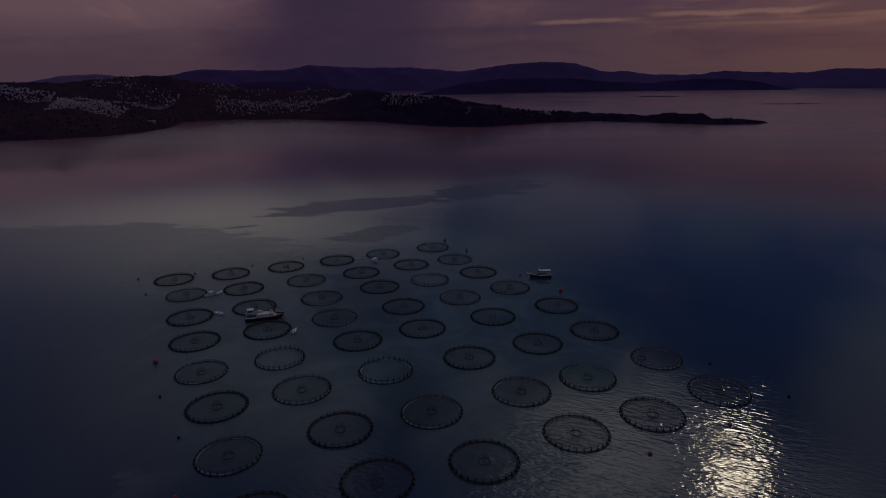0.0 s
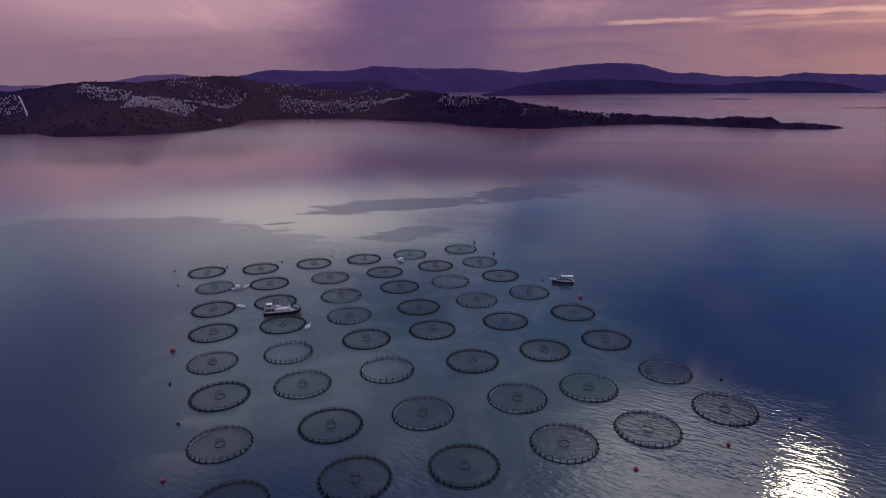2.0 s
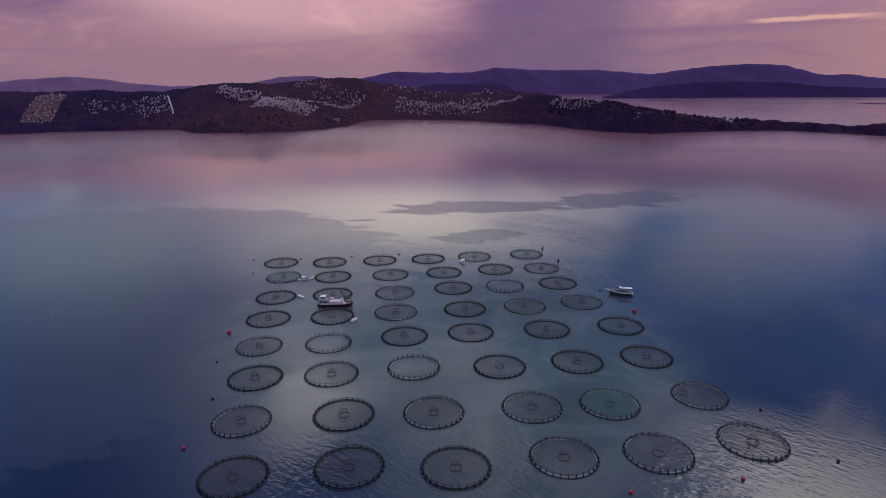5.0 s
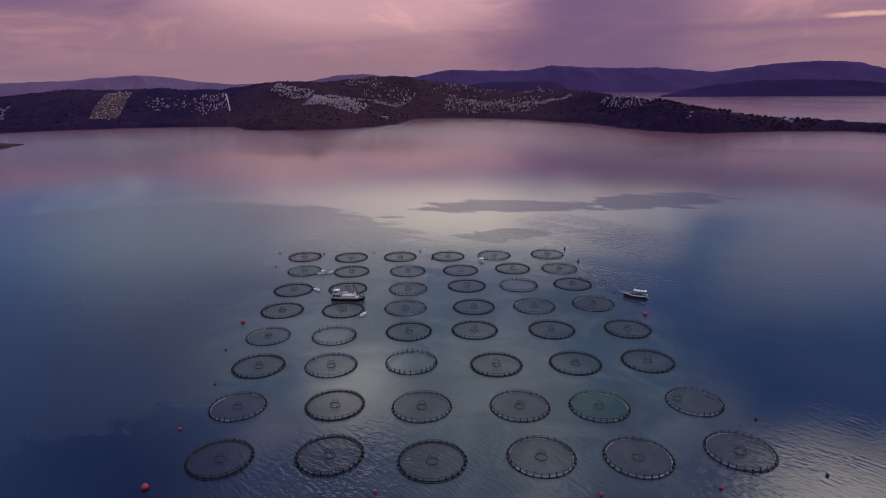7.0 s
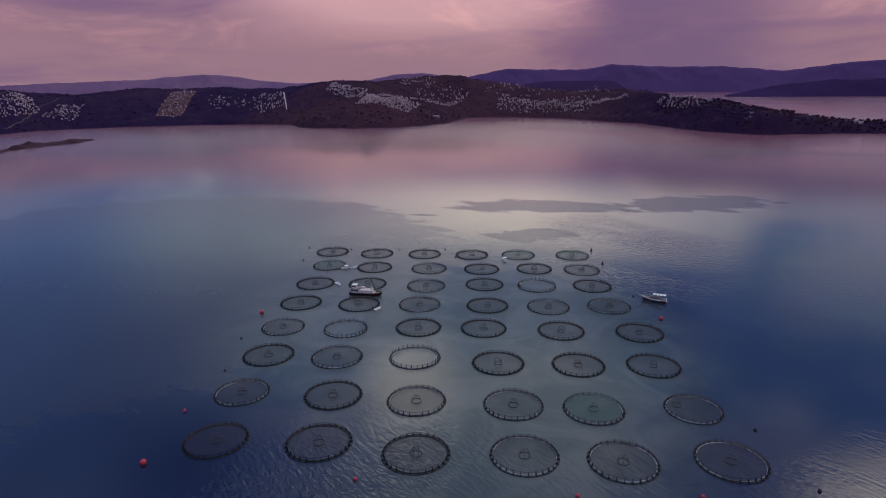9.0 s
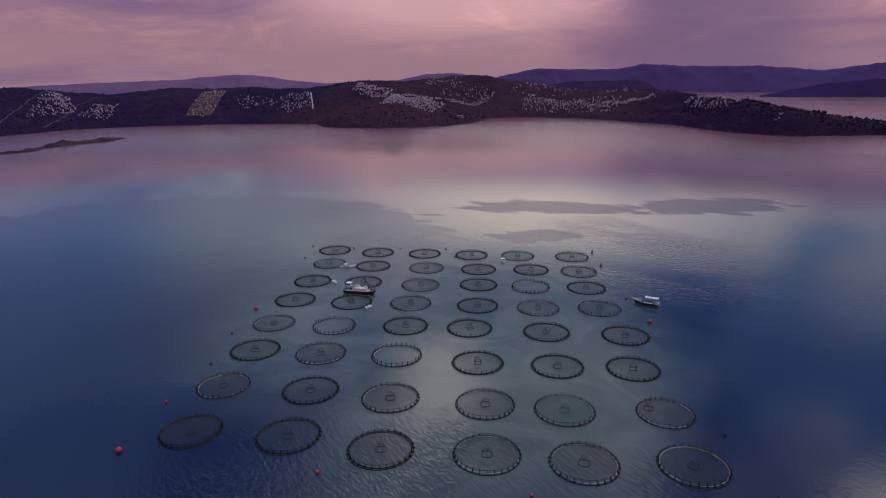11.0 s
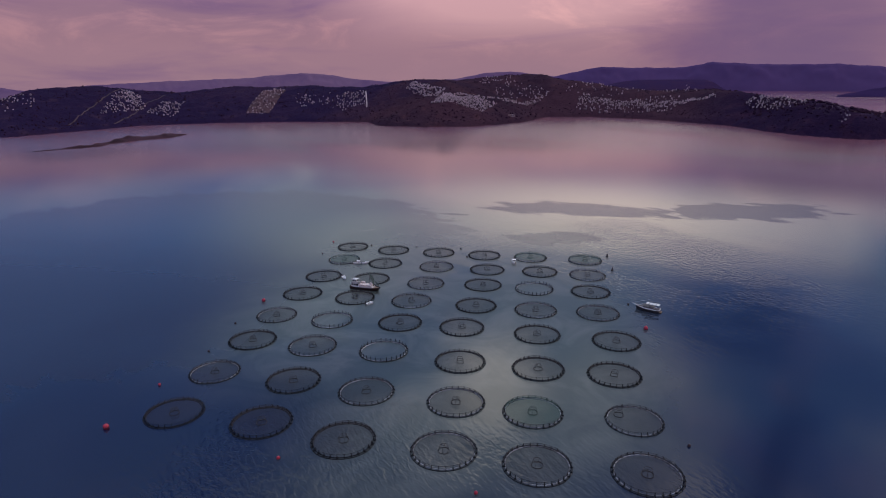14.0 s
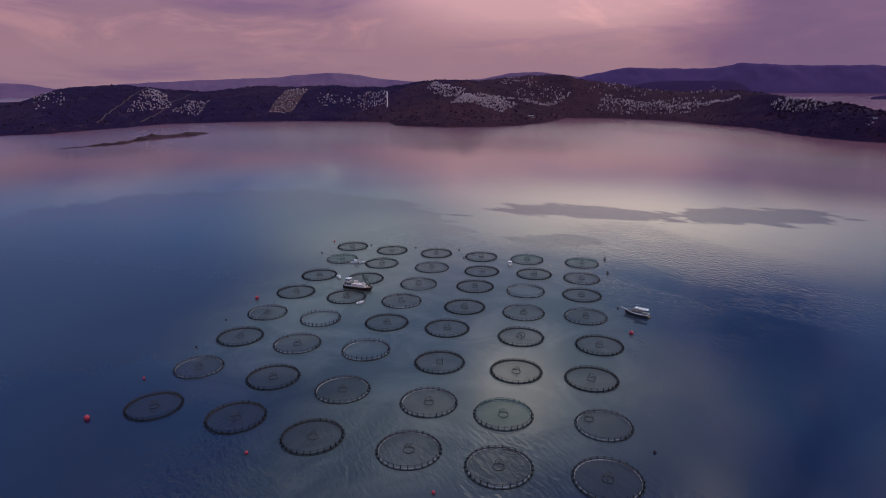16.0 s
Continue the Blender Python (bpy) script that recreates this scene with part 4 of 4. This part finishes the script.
def deck_mesh(rim, drop):
    bm = bmesh.new()
    left = [bm.verts.new((x, w * 0.97, z - drop)) for x, w, z in rim]
    right = [bm.verts.new((x, -w * 0.97, z - drop)) for x, w, z in rim]
    for k in range(len(rim) - 1):
        bm.faces.new((left[k], right[k], right[k + 1], left[k + 1]))
    return bm


def gunwale_mesh(rim, thick):
    bm = bmesh.new()
    for side in (1, -1):
        for (x1, w1, z1), (x2, w2, z2) in zip(rim, rim[1:]):
            rod(bm, (x1, side * w1, z1), (x2, side * w2, z2), thick, sides=6)
    rod(bm, (rim[0][0], rim[0][1], rim[0][2]), (rim[0][0], -rim[0][1], rim[0][2]), thick, sides=6)
    return bm


def add_railing(rim, height, parent, skip=0):
    """Rails along both sides of the bow, each post a piece of its own."""
    for side in (1, -1):
        pts = [(x, side * w * 0.95, z) for x, w, z in rim[skip:]]
        bm = bmesh.new()
        for p, q in zip(pts, pts[1:]):
            rod(bm, (p[0], p[1], p[2] + height), (q[0], q[1], q[2] + height), 0.035, sides=5)
        rail = part("railing", bm, STEEL, parent)
        for p in pts[::2]:
            part("railing_post", rod(bmesh.new(), p, (p[0], p[1], p[2] + height), 0.03, sides=5), STEEL, rail)


def feed_boat(at, turn):
    b = empty("feed_barge", "dark red wooden workboat with dark wheelhouse and feed deck", "workboat", at, turn)
    shell, rim = hull_mesh(16.0, 5.4, 1.5, 0.16, 0.6, 0.92, 0.74)
    part("hull", shell, HULL_RED, b)
    part("deck", deck_mesh(rim, 0.35), DECK, b)
    part("gunwale", gunwale_mesh(rim, 0.12), HULL_RED, b)
    bm = bmesh.new()
    box(bm, (4.6, 3.6, 2.2), (-5.2, 0, 2.25), bevel=0.1)
    house = part("wheelhouse", bm, BOAT_WHITE, b, "white painted wheelhouse with dark windows")
    bm = bmesh.new()
    box(bm, (5.2, 4.1, 0.14), (-5.2, 0, 3.44), bevel=0.05)
    part("wheelhouse_roof", bm, ROOF_DECK, b, "grey upper deck")
    bm = bmesh.new()
    box(bm, (2.4, 2.4, 1.7), (-5.6, 0, 4.36), bevel=0.08)
    bridge = part("upper_cabin", bm, BOAT_WHITE, b)
    bm = bmesh.new()
    box(bm, (2.9, 2.8, 0.12), (-5.5, 0, 5.28), bevel=0.05)
    part("bridge_roof", bm, BOAT_WHITE, bridge)
    for side in (1, -1):
        for k in range(3):
            part("window", box(bmesh.new(), (1.1, 0.06, 1.0), (-6.6 + k * 1.4, side * 1.81, 2.55)), PANE, house)
        for k in range(2):
            part("window", box(bmesh.new(), (0.9, 0.06, 0.8), (-6.15 + k * 1.1, side * 1.21, 4.55)), PANE, bridge)
    for k in range(3):
        part("window", box(bmesh.new(), (0.06, 0.9, 1.0), (-2.88, (k - 1) * 1.1, 2.55)), PANE, house)
    part("windscreen", box(bmesh.new(), (0.06, 2.0, 0.8), (-4.38, 0, 4.55)), PANE, bridge)
    for side in (1, -1):
        bm = bmesh.new()
        for x in (-7.7, -6.6, -4.0, -2.7):
            rod(bm, (x, side * 2.0, 3.5), (x, side * 2.0, 4.3), 0.035, sides=5)
        rod(bm, (-7.7, side * 2.0, 4.3), (-2.7, side * 2.0, 4.3), 0.035, sides=5)
        part("deck_rail", bm, STEEL, b)
    bm = bmesh.new()
    rod(bm, (-6.2, 0, 5.3), (-6.2, 0, 7.6), 0.09, 0.05)
    rod(bm, (-6.2, -0.9, 6.7), (-6.2, 0.9, 6.7), 0.04)
    part("mast", bm, STEEL, b)
    part("funnel", rod(bmesh.new(), (-7.0, 0.9, 3.5), (-7.0, 0.9, 5.2), 0.25, 0.22), BOAT_DARK, b)
    crane = part("crane_post", rod(bmesh.new(), (4.9, 0.6, 1.0), (4.9, 0.6, 4.6), 0.26, 0.2), CRANE_GREEN, b)
    part("crane_boom", rod(bmesh.new(), (4.9, 0.6, 4.5), (1.9, 0.9, 9.2), 0.26, 0.18), CRANE_GREEN, crane)
    bm = bmesh.new()
    rod(bm, (1.9, 0.9, 9.2), (8.3, -0.6, 3.6), 0.16, 0.12)
    part("crane_jib", bm, CRANE_GREEN, crane)
    bm = bmesh.new()
    hose = [(8.3, -0.6, 3.6), (8.8, -1.2, 2.6), (9.1, -2.2, 1.4), (9.0, -3.6, 0.5), (8.6, -5.2, 0.15)]
    for p, q in zip(hose, hose[1:]):
        rod(bm, p, q, 0.11, sides=6)
    part("feed_hose", bm, RUBBER, crane, "black feed hose hanging from the crane")
    bm = bmesh.new()
    rod(bm, (3.1, 0, 1.1), (3.1, 0, 8.6), 0.12, 0.07)
    rod(bm, (3.1, -0.8, 7.2), (3.1, 0.8, 7.2), 0.05)
    part("derrick_mast", bm, STEEL, b)
    add_railing(rim, 0.8, b, 12)
    for k in range(5):
        bm = bmesh.new()
        ring(bm, 0.34, 0.13, 0.0, 14, 6)
        bmesh.ops.rotate(bm, verts=bm.verts, cent=(0, 0, 0), matrix=Matrix.Rotation(math.pi / 2, 3, "X"))
        bmesh.ops.translate(bm, verts=bm.verts, vec=(-5.5 + k * 2.4, -2.72, 0.75))
        part("tyre_fender", bm, RUBBER, b)
    return b


def feed_sacks(at, turn):
    """Stacks of feed sacks on the workboat's deck."""
    rng = random.Random(8)
    m0 = Matrix.Translation(at) @ Matrix.Rotation(turn, 4, "Z")
    bm = bmesh.new()
    box(bm, (1.15, 1.0, 0.95), (0, 0, 0.475), bevel=0.16)
    first = tagged(part("feed_sack", bm, SACK, None, smooth=True), "bulging pale feed sack on the workboat's deck", "sack", "feed sacks on the workboat")
    n = 0
    for i in range(7):
        for j in range(3):
            for k in range(rng.choice((2, 2, 2, 3)) if i < 6 else 1):
                m = m0 @ Matrix.Translation((-2.1 + i * 1.14 + rng.uniform(-0.06, 0.06), -1.3 + j * 1.15 + rng.uniform(-0.08, 0.08), 1.13 + 0.94 * k)) @ Matrix.Rotation(rng.uniform(-0.3, 0.3), 4, "Z")
                if n:
                    copy_thing(first, m)
                else:
                    first.matrix_basis = m
                n += 1


def tour_boat(at, turn):
    b = empty("motor_yacht", "white motor boat with open canopy deck at anchor", "motor boat", at, turn)
    shell, rim = hull_mesh(11.0, 4.0, 1.35, 0.5, 0.5, 0.88, 0.5)
    part("hull", shell, BOAT_DARK, b, "dark lower hull")
    part("deck", deck_mesh(rim, 0.1), TEAK, b, "dark varnished deck planks")
    part("gunwale", gunwale_mesh(rim, 0.15), BOAT_WHITE, b, "white sheer strake")
    bm = bmesh.new()
    box(bm, (5.4, 2.9, 1.1), (-0.3, 0, 1.8), bevel=0.15)
    cabin = part("cabin", bm, BOAT_WHITE, b)
    for side in (1, -1):
        for k in range(4):
            part("window", box(bmesh.new(), (1.05, 0.06, 0.62), (-2.25 + k * 1.28, side * 1.47, 1.95)), PANE, cabin)
    part("windscreen", box(bmesh.new(), (0.06, 2.4, 0.6), (2.43, 0, 1.95)), PANE, cabin)
    bm = bmesh.new()
    box(bm, (5.8, 3.1, 0.1), (-0.3, 0, 2.42), bevel=0.04)
    part("upper_deck", bm, BOAT_DARK, b, "dark upper deck")
    bm = bmesh.new()
    box(bm, (2.6, 2.9, 0.5), (-4.0, 0, 1.35), bevel=0.1)
    part("bench", bm, BOAT_DARK, b, "dark cushioned aft bench")
    for k in range(4):
        bm = bmesh.new()
        box(bm, (1.35, 2.7, 0.1), (-4.6 + k * 1.62, 0, 3.72 + (0.12 if k == 3 else 0)), bevel=0.04)
        part("canopy", bm, CANVAS, b, "white canvas awning panel")
    for x in (-5.2, -3.0, -0.8, 0.9):
        for side in (1, -1):
            part("canopy_post", rod(bmesh.new(), (x, side * 1.3, 1.3), (x, side * 1.3, 3.7), 0.05, sides=6), BOAT_DARK, b)
    bm = bmesh.new()
    rod(bm, (-0.6, 0, 3.7), (-0.6, 0, 5.9), 0.1, 0.05)
    rod(bm, (-0.6, -0.7, 4.9), (-0.6, 0.7, 4.9), 0.05)
    part("mast", bm, BOAT_DARK, b)
    add_railing(rim, 0.85, b, 9)
    bm = bmesh.new()
    rod(bm, (5.6, 0, 2.0), (8.0, 0, 2.7), 0.13, 0.08)
    part("bowsprit", bm, BOAT_WHITE, b)
    part("forestay", rod(bmesh.new(), (8.0, 0, 2.7), (-0.6, 0, 5.7), 0.04, sides=5), STEEL, b)
    part("anchor_line", rod(bmesh.new(), (7.8, 0, 2.6), (12.0, 0.6, 0.1), 0.04, sides=5), STEEL, b)
    part("swim_platform", box(bmesh.new(), (1.1, 2.9, 0.12), (-5.9, 0, 0.3), bevel=0.03), DECK, b)
    return b


def skiff(at, turn, length, cabin, label):
    b = empty("skiff", label, "small boat", at, turn, group="small boats of the farm")
    shell, rim = hull_mesh(length, length * 0.36, 0.65, 0.4, 0.2, 0.9, 0.5)
    part("hull", shell, BOAT_WHITE, b)
    part("floor", deck_mesh(rim, 0.3), BOAT_WHITE, b)
    part("gunwale", gunwale_mesh(rim, 0.06), BOAT_DARK if cabin else BOAT_WHITE, b)
    part("thwart", box(bmesh.new(), (0.35, length * 0.32, 0.07), (-length * 0.12, 0, 0.5)), DECK, b)
    bm = bmesh.new()
    box(bm, (0.42, 0.4, 0.55), (-length / 2 - 0.15, 0, 0.95), bevel=0.08)
    box(bm, (0.16, 0.16, 1.1), (-length / 2 - 0.2, 0, 0.25))
    part("outboard_motor", bm, ENGINE, b)
    if cabin:
        bm = bmesh.new()
        box(bm, (length * 0.3, length * 0.26, 1.5), (length * 0.05, 0, 1.1), bevel=0.08)
        part("cabin", bm, BOAT_WHITE, b)
        part("windscreen", box(bmesh.new(), (0.05, length * 0.22, 0.5), (length * 0.2 + 0.02, 0, 1.5)), PANE, b)
        part("roof", box(bmesh.new(), (length * 0.36, length * 0.3, 0.08), (length * 0.05, 0, 1.9), bevel=0.03), BOAT_WHITE, b)
    else:
        part("console", box(bmesh.new(), (0.5, 0.6, 0.8), (length * 0.08, 0, 0.75), bevel=0.06), BOAT_WHITE, b)
    return b


FEED_AT, FEED_TURN = (-77.5, 252.3, 0), radians(22)
feed_boat(FEED_AT, FEED_TURN)
feed_sacks(FEED_AT, FEED_TURN)
tour_boat((51.3, 320.2, 0), radians(189))
skiff((-116.3, 281.0, 0), radians(40), 6.0, True, "white cabin skiff beside a fish cage")
skiff((-113.0, 283.8, 0), radians(75), 4.6, False, "open grey skiff tied behind a cabin skiff")
skiff((-100.5, 256.8, 0), radians(-25), 5.6, False, "open white skiff moored at a fish cage")
skiff((-58.8, 238.7, 0), radians(85), 4.6, False, "open white skiff with outboard at a cage rim")
skiff((-44.6, 344.2, 0), radians(-50), 7.4, True, "grey work skiff with cabin at a cage")
